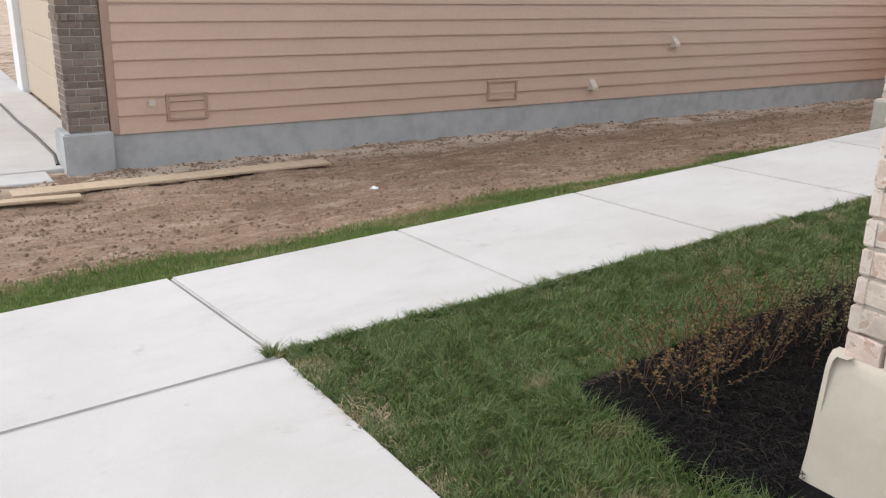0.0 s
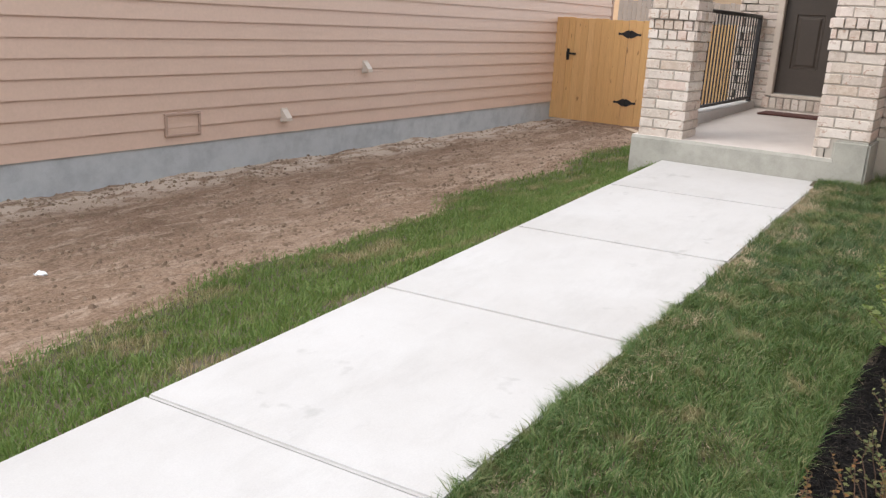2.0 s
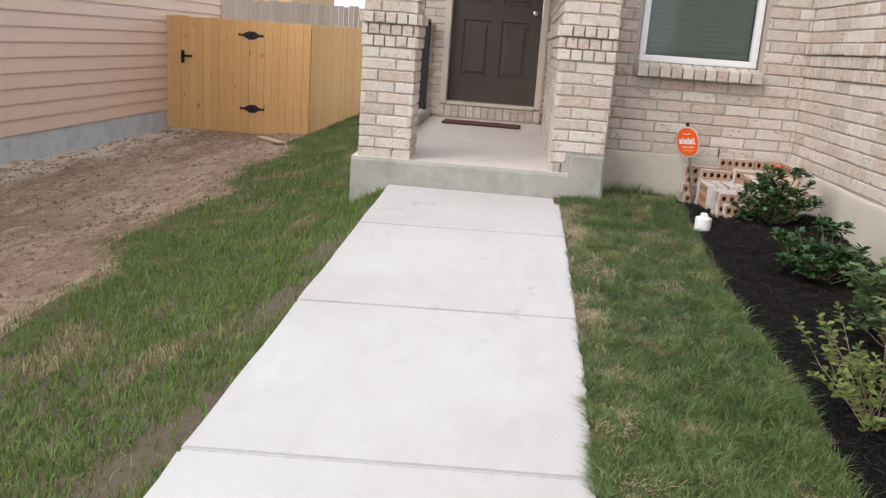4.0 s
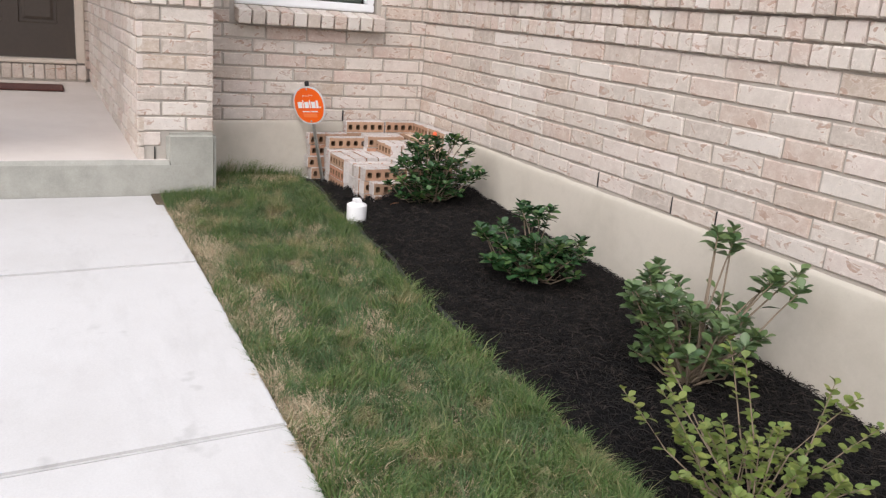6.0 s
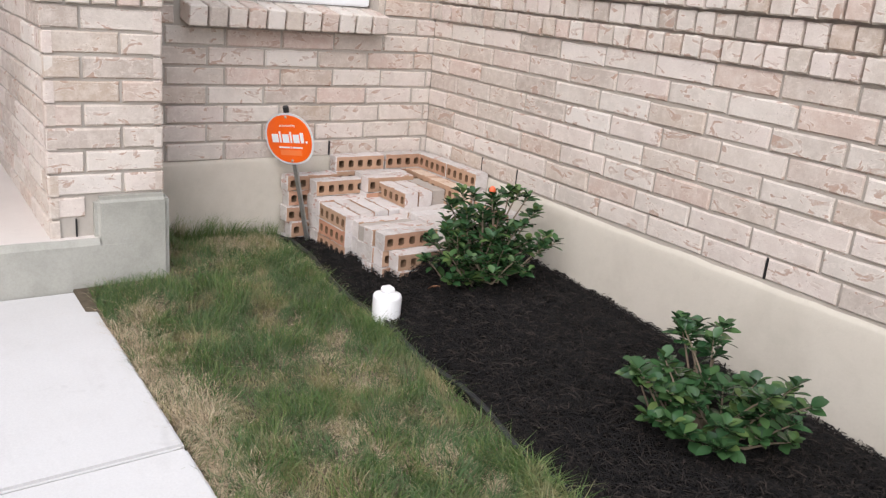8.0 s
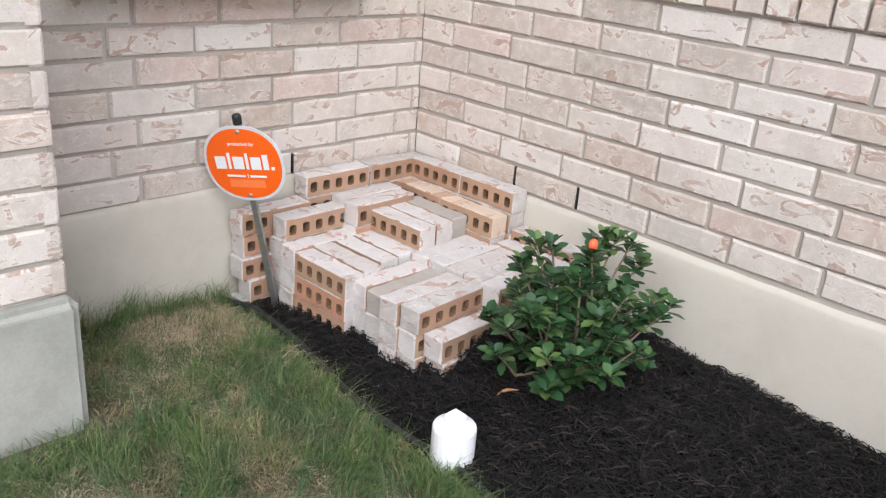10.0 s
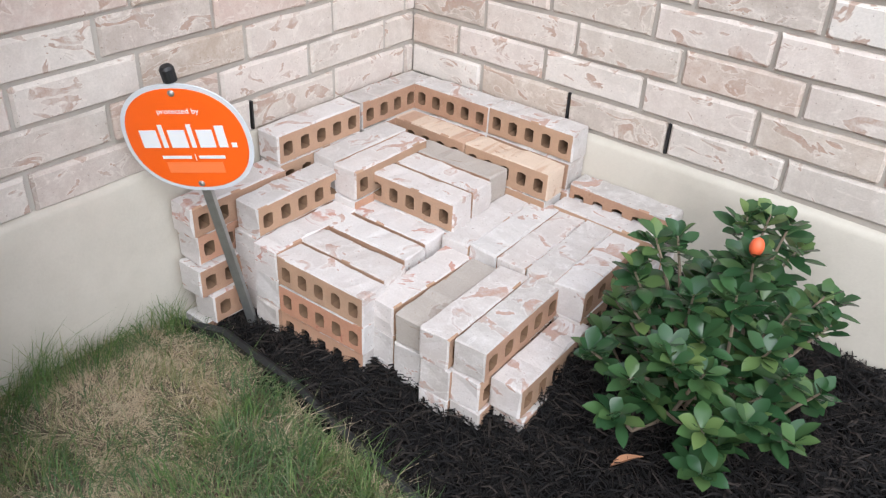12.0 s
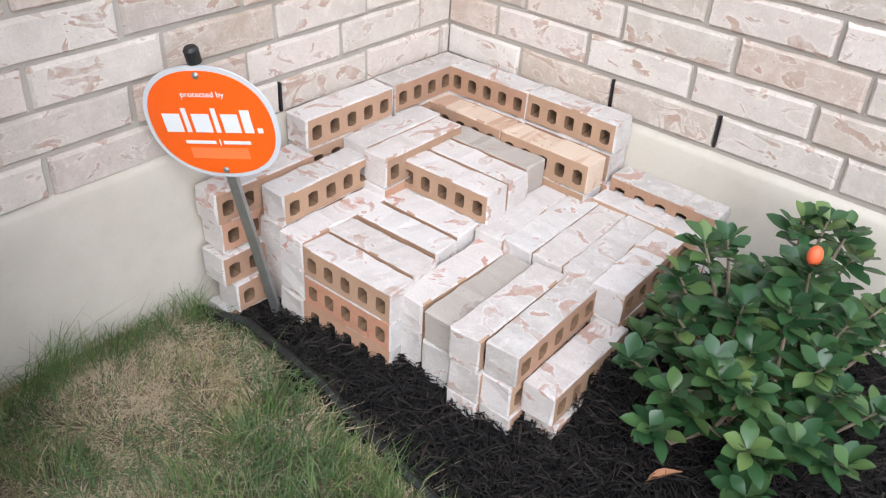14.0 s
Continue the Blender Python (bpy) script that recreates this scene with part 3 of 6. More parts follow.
def facing(x, y, side):
    """A wall frame at (x, y): bricks run along -y and face -x for 'west', along x and face -y for 'south', along x and face +y for 'north'."""
    if side == "west":
        return Matrix.Translation((x, y, 0)) @ Matrix.Rotation(radians(-90), 4, "Z")
    if side == "south":
        return Matrix.Translation((x, y, 0))
    return Matrix.Translation((x, y, 0)) @ Matrix.Diagonal((1, -1, 1, 1))


# brick bases of concrete
def base_block(name, label, mat, *specs, bev=0.018):
    ob = link(name, boxes(*specs, bev=bev, seg=3), mat)
    for v in ob.data.vertices:
        v.co += Vector((noise.noise(v.co * 3.1), noise.noise(v.co * 3.1 + Vector((9, 0, 0))), noise.noise(v.co * 2.7 + Vector((0, 7, 0))))) * 0.006
    return tagged(ob, label, "foundation", kind="structure")


def footing(name, label, mat, p0, p1, out, z_top, z_bot, lip=0.02, flare=0.03):
    """A parged stem wall from p0 to p1 with a rounded, slightly uneven top lip that leans out towards the ground."""
    p0, p1, out = Vector(p0), Vector(p1), Vector(out)
    n = max(2, int((p1 - p0).length / 0.07))
    profile = [(-0.03, z_top + 0.006), (0.0, z_top + 0.004), (lip * 0.6, z_top - 0.012), (lip, z_top - 0.04), (lip + flare * 0.3, (z_top + z_bot) / 2), (lip + flare, z_bot)]
    verts, faces = [], []
    for i in range(n + 1):
        q = p0.lerp(p1, i / n)
        for k, (o, z) in enumerate(profile):
            w = 0.006 * noise.noise((q.x * 2.5, q.y * 2.5, z * 2)) + 0.0025 * noise.noise((q.x * 11, q.y * 11, z * 9))
            dz = 0.008 * noise.noise((q.x * 1.9, q.y * 1.9, 4)) + 0.004 * noise.noise((q.x * 14, q.y * 14, 4)) if k < 4 else 0
            verts.append((q.x + out.x * (o + w), q.y + out.y * (o + w), z + dz))
    m = len(profile)
    for i in range(n):
        for k in range(m - 1):
            faces.append((i * m + k, i * m + k + 1, (i + 1) * m + k + 1, (i + 1) * m + k))
    ob = raw(name, verts, faces, mat)
    ob.data.polygons.foreach_set("use_smooth", [True] * len(faces))
    return tagged(ob, label, "foundation", kind="structure")


footing("foundation_garage", "beige parged concrete footing under brick", M_PARGE, (GX0 + 0.30, GY, 0), (BX + 0.02, GY, 0), (0, 1, 0), LEDGE - 0.012, -0.05, 0.008, 0.03)
footing("foundation_garage_front", "beige parged concrete footing under brick", M_PARGE, (GX0, GY + 0.03, 0), (GX0, GY - 3, 0), (-1, 0, 0), LEDGE - 2 * COURSE, -0.05, 0.02, 0.07)
footing("foundation_garage_corner", "beige parged concrete footing under brick", M_PARGE, (GX0 - 0.03, GY, 0), (GX0 + 0.31, GY, 0), (0, 1, 0), LEDGE - 2 * COURSE, -0.05, 0.012, 0.03)
footing("foundation_back", "beige parged concrete footing under brick", M_PARGE, (BX, GY - 0.02, 0), (BX, 1.99, 0), (-1, 0, 0), LEDGE, 0.1, 0.008, 0.025)
base_block("foundation_core", "concrete slab edge behind the parging", M_PARGE, (GX0 + 0.02, BX + 0.25, GY - 0.28, GY - 0.012, -0.2, LEDGE - 0.01), (BX + 0.02, BX + 0.3, GY - 0.02, 2.0, -0.2, LEDGE - 0.01), bev=0)
base_block("pier_base", "grey-green parged concrete pier base", M_PARGEGREY, (PX - 0.033, PX + 0.5, 1.957, 2.20, 0.05, 0.655), (PX - 0.033, PX + 0.1, 2.0, 2.30, 0.05, 0.512))
base_block("pier_base", "grey-green parged concrete pier base", M_PARGEGREY, (PX - 0.03, PX + 0.40, 3.26, 3.69, -0.2, 0.515))


def porch_slab():
    bm = bmesh.new()
    nx, ny = 26, 12
    top = [[bm.verts.new((PX - 0.02 + (DOORX + 0.22 - PX) * i / nx, 2.19 + 1.50 * j / ny, 0.518 + 0.052 * i / nx + 0.004 * noise.noise((i * 0.7, j * 0.7, 0)))) for j in range(ny + 1)] for i in range(nx + 1)]
    low = [[bm.verts.new((v.co.x - (0.012 if i == 0 else 0), v.co.y, 0.515 - 0.02 if d == 0 else 0.0)) for v in top[0]] for i, d in ((0, 0), (0, 1))]
    for i in range(nx):
        for j in range(ny):
            bm.faces.new((top[i][j], top[i + 1][j], top[i + 1][j + 1], top[i][j + 1]))
    for a, b in ((top[0], low[0]), (low[0], low[1])):
        for j in range(ny):
            f = bm.faces.new((a[j + 1], b[j + 1], b[j], a[j]))
            f.material_index = 1
    side = [bm.verts.new((v.co.x, v.co.y, -0.1)) for v in (top[i][ny] for i in range(nx + 1))]
    for i in range(nx):
        f = bm.faces.new((top[i][ny], top[i + 1][ny], side[i + 1], side[i]))
        f.material_index = 1
    return tagged(link("porch_floor", bm, [M_PORCH, M_PARGEGREY]), "smooth beige concrete porch slab with grey-green edge", "porch", kind="structure")


porch_slab()

# covered porch: beam and ceiling carried by the pier and the house, kerb under the railing
tagged(link("porch_ceiling", boxes((PX - 0.05, DOORX + 0.25, 1.9, 3.75, 2.95, 3.02)), M_WHITE), "plain white porch ceiling", "ceiling", kind="structure")
tagged(link("porch_beam", boxes((PX, PX + 0.36, 1.97, 3.65, TOP + 0.01, 2.95), (PX + 0.365, DOORX, 1.97, 2.33, TOP + 0.01, 2.95)), M_MORTAR), "plain masonry beam over the porch", "beam", kind="structure")
tagged(link("porch_kerb", boxes((PX + 0.38, DOORX - 0.01, 3.50, 3.66, 0.50, 0.632), bev=0.008, seg=2), M_WALK), "low pale concrete kerb under the railing", "kerb", kind="structure")

# gap filler strip of dark joint where the walk meets the porch
tagged(link("expansion_joint", boxes((WALK_END - 0.004, PX - 0.03, 2.26, 3.41, 0.2, 0.338)), M_BLACKPLASTIC), "dark expansion joint strip between walk and porch", "joint", kind="structure")

# ---------------------------------------------------------------- window
WY0, WY1, WZ0, WZ1 = 0.953, 1.768, 1.295, 2.50
window = empty("window_1", "white vinyl window with dark closed blinds", "window", kind="structure")
for spec in ((BX + 0.03, BX + 0.1, WY0, WY1, WZ0, WZ0 + 0.045), (BX + 0.03, BX + 0.1, WY0, WY1, WZ1 - 0.045, WZ1), (BX + 0.03, BX + 0.1, WY0, WY0 + 0.045, WZ0 + 0.045, WZ1 - 0.045), (BX + 0.03, BX + 0.1, WY1 - 0.045, WY1, WZ0 + 0.045, WZ1 - 0.045)):
    part("window_frame", boxes(spec, bev=0.006, seg=2), M_WHITE, window)
part("pane", boxes((BX + 0.075, BX + 0.081, WY0 + 0.046, WY1 - 0.046, WZ0 + 0.046, WZ1 - 0.046)), M_GLASS, window).visible_shadow = False
z = WZ0 + 0.06
while z < WZ1 - 0.06:
    bm = bmesh.new()
    box(bm, -0.022, 0.022, WY0 + 0.05, WY1 - 0.05, -0.0015, 0.0015, m=Matrix.Translation((BX + 0.125, 0, z)) @ Matrix.Rotation(radians(58), 4, "Y"))
    part("slat", bm, M_BLIND, window)
    z += 0.034
part("backing", boxes((BX + 0.16, BX + 0.17, WY0, WY1, WZ0, WZ1)), M_BLACKPLASTIC, window)
sill = empty("window_sill", "rowlock brick window sill sloping out", "window sill", kind="structure")
ky = WY0 - 0.02
for i in range(11):
    bm = bmesh.new()
    box(bm, -0.13, 0.02, 0, 0.0685, 0, 0.075, 0.004, 1, Matrix.Translation((BX + 0.03, ky, 1.213)) @ Matrix.Rotation(radians(-9), 4, "Y"))
    part("brick", bm, M_WALLBRICK, sill)
    ky += 0.0775
part("mortar_bed", boxes((BX - 0.075, BX + 0.05, WY0 - 0.015, ky - 0.012, 1.222, 1.268)), M_MORTAR, sill)

# ---------------------------------------------------------------- front door
DY0, DY1, DZ0, DZ1 = 2.432, 3.335, 0.742, 2.50
door = empty("door_1", "dark brown panelled front door, closed", "door", kind="structure")
bm = bmesh.new()
XD = DOORX + 0.06
yc = (DY0 + DY1) / 2
cols = [(DY0 + 0.12, yc - 0.055), (yc + 0.055, DY1 - 0.12)]
rows = [(DZ0 + 0.26, DZ0 + 0.82), (DZ0 + 0.98, DZ0 + 1.62)]
ys = sorted({DY0, DY1, *[q for c in cols for q in c]})
zs = sorted({DZ0, DZ1, *[q for r in rows for q in r]})
for i in range(len(ys) - 1):
    for j in range(len(zs) - 1):
        hole = any(abs(ys[i] - c[0]) < 1e-6 for c in cols) and any(abs(zs[j] - r[0]) < 1e-6 for r in rows)
        a = [(XD, ys[i], zs[j]), (XD, ys[i + 1], zs[j]), (XD, ys[i + 1], zs[j + 1]), (XD, ys[i], zs[j + 1])]
        if not hole:
            bm.faces.new([bm.verts.new(p) for p in a])
            continue
        loops = []
        for ins, dx in ((0, 0), (0.008, 0.012), (0.028, 0.012), (0.05, 0.002)):
            loops.append([bm.verts.new((XD + dx, y, z)) for y, z in ((ys[i] + ins, zs[j] + ins), (ys[i + 1] - ins, zs[j] + ins), (ys[i + 1] - ins, zs[j + 1] - ins), (ys[i] + ins, zs[j + 1] - ins))])
        for p, q in zip(loops, loops[1:]):
            for k in range(4):
                bm.faces.new((p[k], p[(k + 1) % 4], q[(k + 1) % 4], q[k]))
        bm.faces.new(loops[-1])
box(bm, XD + 0.013, XD + 0.045, DY0, DY1, DZ0, DZ1)
bmesh.ops.recalc_face_normals(bm, faces=bm.faces)
leaf = part("door_leaf", bm, M_DOOR, door)
bm = bmesh.new()
lathe(bm, [(0.012, 0), (0.012, 0.03), (0.028, 0.038), (0.031, 0.055), (0.022, 0.07)], 16)
bmesh.ops.transform(bm, matrix=Matrix.Translation((XD, DY0 + 0.07, DZ0 + 0.92)) @ Matrix.Rotation(radians(-90), 4, "Y"), verts=bm.verts)
part("door_handle", bm, M_BRASS, door, "satin metal knob", True)
for spec in ((DOORX - 0.012, DOORX + 0.1, DY0 - 0.07, DY0 - 0.004, DZ0 - 0.03, DZ1 + 0.07), (DOORX - 0.012, DOORX + 0.1, DY1 + 0.004, DY1 + 0.07, DZ0 - 0.03, DZ1 + 0.07), (DOORX - 0.012, DOORX + 0.1, DY0 - 0.004, DY1 + 0.004, DZ1 + 0.004, DZ1 + 0.07)):
    part("door_frame", boxes(spec, bev=0.008, seg=2), M_FRAME, door)
part("threshold", boxes((DOORX - 0.03, DOORX + 0.1, DY0 - 0.004, DY1 + 0.004, DZ0 - 0.04, DZ0 - 0.008), bev=0.006), M_FRAME, door)
doorstep = empty("door_step", "rowlock brick step below the front door", "step", kind="structure")
ky = DY0 - 0.07
while ky < DY1 + 0.05:
    part("brick", boxes((DOORX - 0.045, DOORX + 0.05, ky, ky + 0.0667, 0.585, 0.695), bev=0.005), M_WALLBRICK, doorstep)
    ky += 0.0762
part("mortar_bed", boxes((DOORX - 0.035, DOORX + 0.05, DY0 - 0.065, DY1 + 0.05, 0.55, 0.685)), M_MORTAR, doorstep)
bm = bmesh.new()
box(bm, 9.86, 10.22, 2.56, 3.32, 0.0, 0.014, 0.005, 2, Matrix.Translation((0, 0, 0.560)) @ Matrix.Rotation(radians(-1.3), 4, "Z") @ Matrix.Translation((0, 0.22, 0)))
tagged(link("doormat", bm, M_MAT), "dark red-brown bristle doormat on the porch", "doormat")

# outlet box on the porch side wall
ob = empty("outlet_box", "small beige weatherproof outlet box", "outlet")
part("cover", boxes((9.35, 9.45, 2.338, 2.372, 1.24, 1.37), bev=0.008, seg=2), M_FRAME, ob)
part("lid", boxes((9.36, 9.44, 2.372, 2.38, 1.25, 1.36), bev=0.004), M_GALV, ob)

# ---------------------------------------------------------------- porch railing
rail = empty("porch_railing", "black metal railing between pier and house", "railing")
RY, RX0, RX1 = 3.56, PX + 0.40, DOORX - 0.03
part("top_rail", boxes((RX0, RX1, RY - 0.02, RY + 0.02, 1.50, 1.535), bev=0.004), M_BLACKMETAL, rail)
part("bottom_rail", boxes((RX0, RX1, RY - 0.015, RY + 0.015, 0.66, 0.685), bev=0.004), M_BLACKMETAL, rail)
part("post", boxes((RX1 - 0.045, RX1, RY - 0.022, RY + 0.022, 0.59, 1.50), bev=0.003), M_BLACKMETAL, rail)
part("post", boxes((RX0, RX0 + 0.045, RY - 0.022, RY + 0.022, 0.53, 1.50), bev=0.003), M_BLACKMETAL, rail)
x = RX0 + 0.14
while x < RX1 - 0.1:
    part("baluster", boxes((x - 0.006, x + 0.006, RY - 0.006, RY + 0.006, 0.685, 1.50)), M_BLACKMETAL, rail)
    x += 0.105

# ---------------------------------------------------------------- neighbour's house with lap siding
SY, SX0, SX1, SZ0, EXP = 9.0, 2.22, 19.5, -0.236, 0.1955
house = empty("neighbour_house", "brown lap-sided house on a grey concrete slab", "house")
part("wall", boxes((SX0 - 0.3, SX1, SY + 0.02, SY + 0.25, SZ0 - 0.02, 3.3)), M_TRIM, house)
n_rows = 17
for i in range(n_rows):
    z = SZ0 + i * EXP
    seam = [SX0 + 0.09, SX0 + 0.09 + 3.66 * (0.35 + 0.5 * ((i * 0.618) % 1)), 10.2 + 2.4 * ((i * 0.37) % 1), 15 + 1.5 * ((i * 0.71) % 1), SX1]
    for a, b in zip(seam, seam[1:]):
        bm = bmesh.new()
        vs = [bm.verts.new(p) for p in ((a, SY - 0.022, z), (b - 0.002, SY - 0.022, z), (b - 0.002, SY + 0.002, z + EXP + 0.02), (a, SY + 0.002, z + EXP + 0.02), (a, SY + 0.02, z), (b - 0.002, SY + 0.02, z))]
        bm.faces.new((vs[0], vs[1], vs[2], vs[3]))
        bm.faces.new((vs[4], vs[5], vs[1], vs[0]))
        bmesh.ops.recalc_face_normals(bm, faces=bm.faces)
        part("plank", bm, M_SIDING, house)
part("corner_trim", boxes((SX0, SX0 + 0.09, SY - 0.022, SY + 0.02, SZ0, 3.3), bev=0.004), M_TRIM, house)
part("corner_trim", boxes((SX1, SX1 + 0.09, SY - 0.022, SY + 0.1, SZ0, 3.3), bev=0.004), M_TRIM, house)
bm = bmesh.new()
vs = [bm.verts.new(p) for p in ((SX0 - 0.6, SY - 0.2, 3.3), (SX1 + 0.6, SY - 0.2, 3.3), (SX1 + 0.6, SY + 4, 5.2), (SX0 - 0.6, SY + 4, 5.2), (SX0 - 0.6, SY + 9, 3.3), (SX1 + 0.6, SY + 9, 3.3))]
bm.faces.new((vs[0], vs[1], vs[2], vs[3]))
bm.faces.new((vs[3], vs[2], vs[5], vs[4]))
part("roof", bm, M_ROOF, house)
part("soffit", boxes((SX0 - 0.6, SX1 + 0.6, SY - 0.2, SY + 0.25, 3.27, 3.295)), M_TRIM, house)
footing("foundation_neighbour", "blue-grey concrete slab edge below the siding", M_SLAB, (SX0 - 0.02, SY + 0.0, 0), (SX1, SY + 0.0, 0), (0, -1, 0), SZ0, -0.9, 0.002, 0.012)


def wall_vent(x0, x1, z0, z1, slats):
    v = empty("wall_vent", "brown framed vent set in lap siding", "vent", "vents in the neighbour's siding")
    y = SY - 0.035
    for s in ((x0, x1, y, SY, z1 - 0.03, z1), (x0, x1, y, SY, z0, z0 + 0.03), (x0, x0 + 0.035, y, SY, z0 + 0.03, z1 - 0.03), (x1 - 0.035, x1, y, SY, z0 + 0.03, z1 - 0.03)):
        part("frame", boxes(s, bev=0.004), M_TRIM, v)
    part("backing", boxes((x0 + 0.03, x1 - 0.03, SY - 0.017, SY - 0.008, z0 + 0.03, z1 - 0.03)), M_SIDING, v)
    for k in range(slats):
        z = z0 + 0.05 + (z1 - z0 - 0.09) * (k + 0.5) / slats
        bm = bmesh.new()
        box(bm, x0 + 0.036, x1 - 0.036, -0.012, 0.012, -0.003, 0.003, m=Matrix.Translation((0, SY - 0.022, z)) @ Matrix.Rotation(radians(-35), 4, "X"))
        part("slat", bm, M_TRIM, v)


wall_vent(2.82, 3.28, -0.125, 0.175, 2)
wall_vent(7.14, 7.65, -0.145, 0.12, 0)


def pipe_stub(x, z, tall):
    v = empty("wall_outlet", "small beige hooded outlet on lap siding", "vent")
    bm = bmesh.new()
    box(bm, x - 0.06, x + 0.06, SY - 0.03, SY, z - 0.09, z + 0.09 * tall, 0.008, 2)
    part("flange", bm, M_FRAME, v)
    bm = bmesh.new()
    vs = [(x - 0.05, SY - 0.03, z + 0.07), (x + 0.05, SY - 0.03, z + 0.07), (x + 0.05, SY - 0.12, z - 0.03), (x - 0.05, SY - 0.12, z - 0.03), (x - 0.05, SY - 0.03, z - 0.07), (x + 0.05, SY - 0.03, z - 0.07), (x + 0.05, SY - 0.12, z - 0.07), (x - 0.05, SY - 0.12, z - 0.07)]
    q = [bm.verts.new(p) for p in vs]
    for f in ((0, 3, 2, 1), (0, 4, 7, 3), (1, 2, 6, 5), (3, 7, 6, 2)):
        bm.faces.new([q[k] for k in f])
    part("hood", bm, M_FRAME, v)


pipe_stub(9.03, -0.01, 1)
pipe_stub(10.68, 0.57, 1)
tap = empty("garden_tap", "small brass garden tap on lap siding", "tap")
bm = bmesh.new()
tube(bm, [(2.64, SY - 0.01, 0.09), (2.64, SY - 0.09, 0.09), (2.64, SY - 0.115, 0.055)], [0.016, 0.016, 0.014], 10)
part("spout", bm, M_GALV, tap)
bm = bmesh.new()
lathe(bm, [(0.035, 0), (0.04, 0.006), (0.035, 0.014)], 14)
bmesh.ops.transform(bm, matrix=Matrix.Translation((2.64, SY - 0.14, 0.095)) @ Matrix.Rotation(radians(90), 4, "X"), verts=bm.verts)
part("wheel", bm, M_FRAME, tap)

# brick corner and recessed front of the neighbour's house
corner_wall = wall_core("wall_neighbour_corner", "dark mottled brick corner beside lap siding", (1.80 + RW, SX0 - 0.02, SY - 0.03 + RW, SY + 0.4, SZ0 + 0.05, 3.2))
M_DARKBRICK = brick_material("dark_mottled_brick", [(0.25, 0.20, 0.165), (0.14, 0.11, 0.09), (0.30, 0.25, 0.21), (0.18, 0.145, 0.12)], (0.10, 0.07, 0.06), (0.16, 0.13, 0.11), 0.6)
base_block("corner_footing", "grey concrete footing under the brick corner", M_SLAB, (1.73, SX0 + 0.01, SY - 0.09, SY + 0.45, -0.9, SZ0 + 0.05))
porch_front = empty("neighbour_garage_door", "beige panelled sectional door in white trim", "garage door", kind="structure")
for j in range(4):
    part("panel", boxes((2.28, 2.33, SY + 0.55, SY + 6.9, -0.56 + 0.53 * j, -0.56 + 0.53 * (j + 1) - 0.006), bev=0.01), M_GDOOR, porch_front)
part("trim", boxes((2.18, 2.30, SY + 6.9, SY + 7.6, -0.6, 2.0)), M_WHITE, porch_front)
part("trim", boxes((1.82, 2.3, SY + 0.41, SY + 0.54, -0.56, 2.0)), M_FRAME, porch_front)
tagged(link("neighbour_driveway", boxes((-6, 2.25, SY + 0.12, SY + 14, -0.72, -0.575), (-6, 1.55, SY - 0.4, SY + 0.1, -0.72, -0.585), bev=0.01), M_WALK), "pale concrete driveway of the next house", "driveway", kind="structure")

bm = bmesh.new()
tube(bm, [(1.70, 9.30, -0.574), (1.76, 9.9, -0.574), (1.74, 11.3, -0.574), (1.69, 12.6, -0.574), (1.67, 14.4, -0.574)], [0.022, 0.02, 0.024, 0.02, 0.022], 6)
tagged(link("driveway_joint", bm, M_BLACKPLASTIC), "dark ragged joint along the next house's driveway", "joint", kind="structure")

# ---------------------------------------------------------------- fence, gate and what lies behind
FX, FZ = 16.8, 1.44


def board(parent, x, y, w, z0, z1, along):
    bm = bmesh.new()
    dz = rng.uniform(-0.012, 0.012)
    if along == "y":
        box(bm, x + rng.uniform(-0.004, 0.004), x + 0.018, y, y + w, z0, z1 + dz, 0.003)
    else:
        box(bm, x, x + w, y + rng.uniform(-0.004, 0.004), y + 0.018, z0, z1 + dz, 0.003)
    part("board", bm, M_FENCE, parent)


def hinge(parent, y, z):
    bm = bmesh.new()
    for s in (-1, 1):
        pts = [(0.01, 0.075), (0.05, 0.07), (0.10, 0.045), (0.14, 0.022), (0.19, 0.016), (0.21, 0.028), (0.235, 0.0)]
        up = [bm.verts.new((FX - 0.012, y + s * a, z + b)) for a, b in pts]
        dn = [bm.verts.new((FX - 0.012, y + s * a, z - b)) for a, b in pts[:-1]]
        for k in range(len(pts) - 2):
            bm.faces.new((up[k], up[k + 1], dn[k + 1], dn[k]))
        bm.faces.new((up[-2], up[-1], dn[-1]))
    ext = bmesh.ops.extrude_face_region(bm, geom=bm.faces[:])
    bmesh.ops.translate(bm, verts=[v for v in ext["geom"] if isinstance(v, bmesh.types.BMVert)], vec=(0.007, 0, 0))
    tube(bm, [(FX - 0.018, y, z - 0.06), (FX - 0.018, y, z + 0.06)], [0.016, 0.016], 8)
    bmesh.ops.recalc_face_normals(bm, faces=bm.faces)
    part("hinge", bm, M_BLACKMETAL, parent, "black ornamental strap hinge")


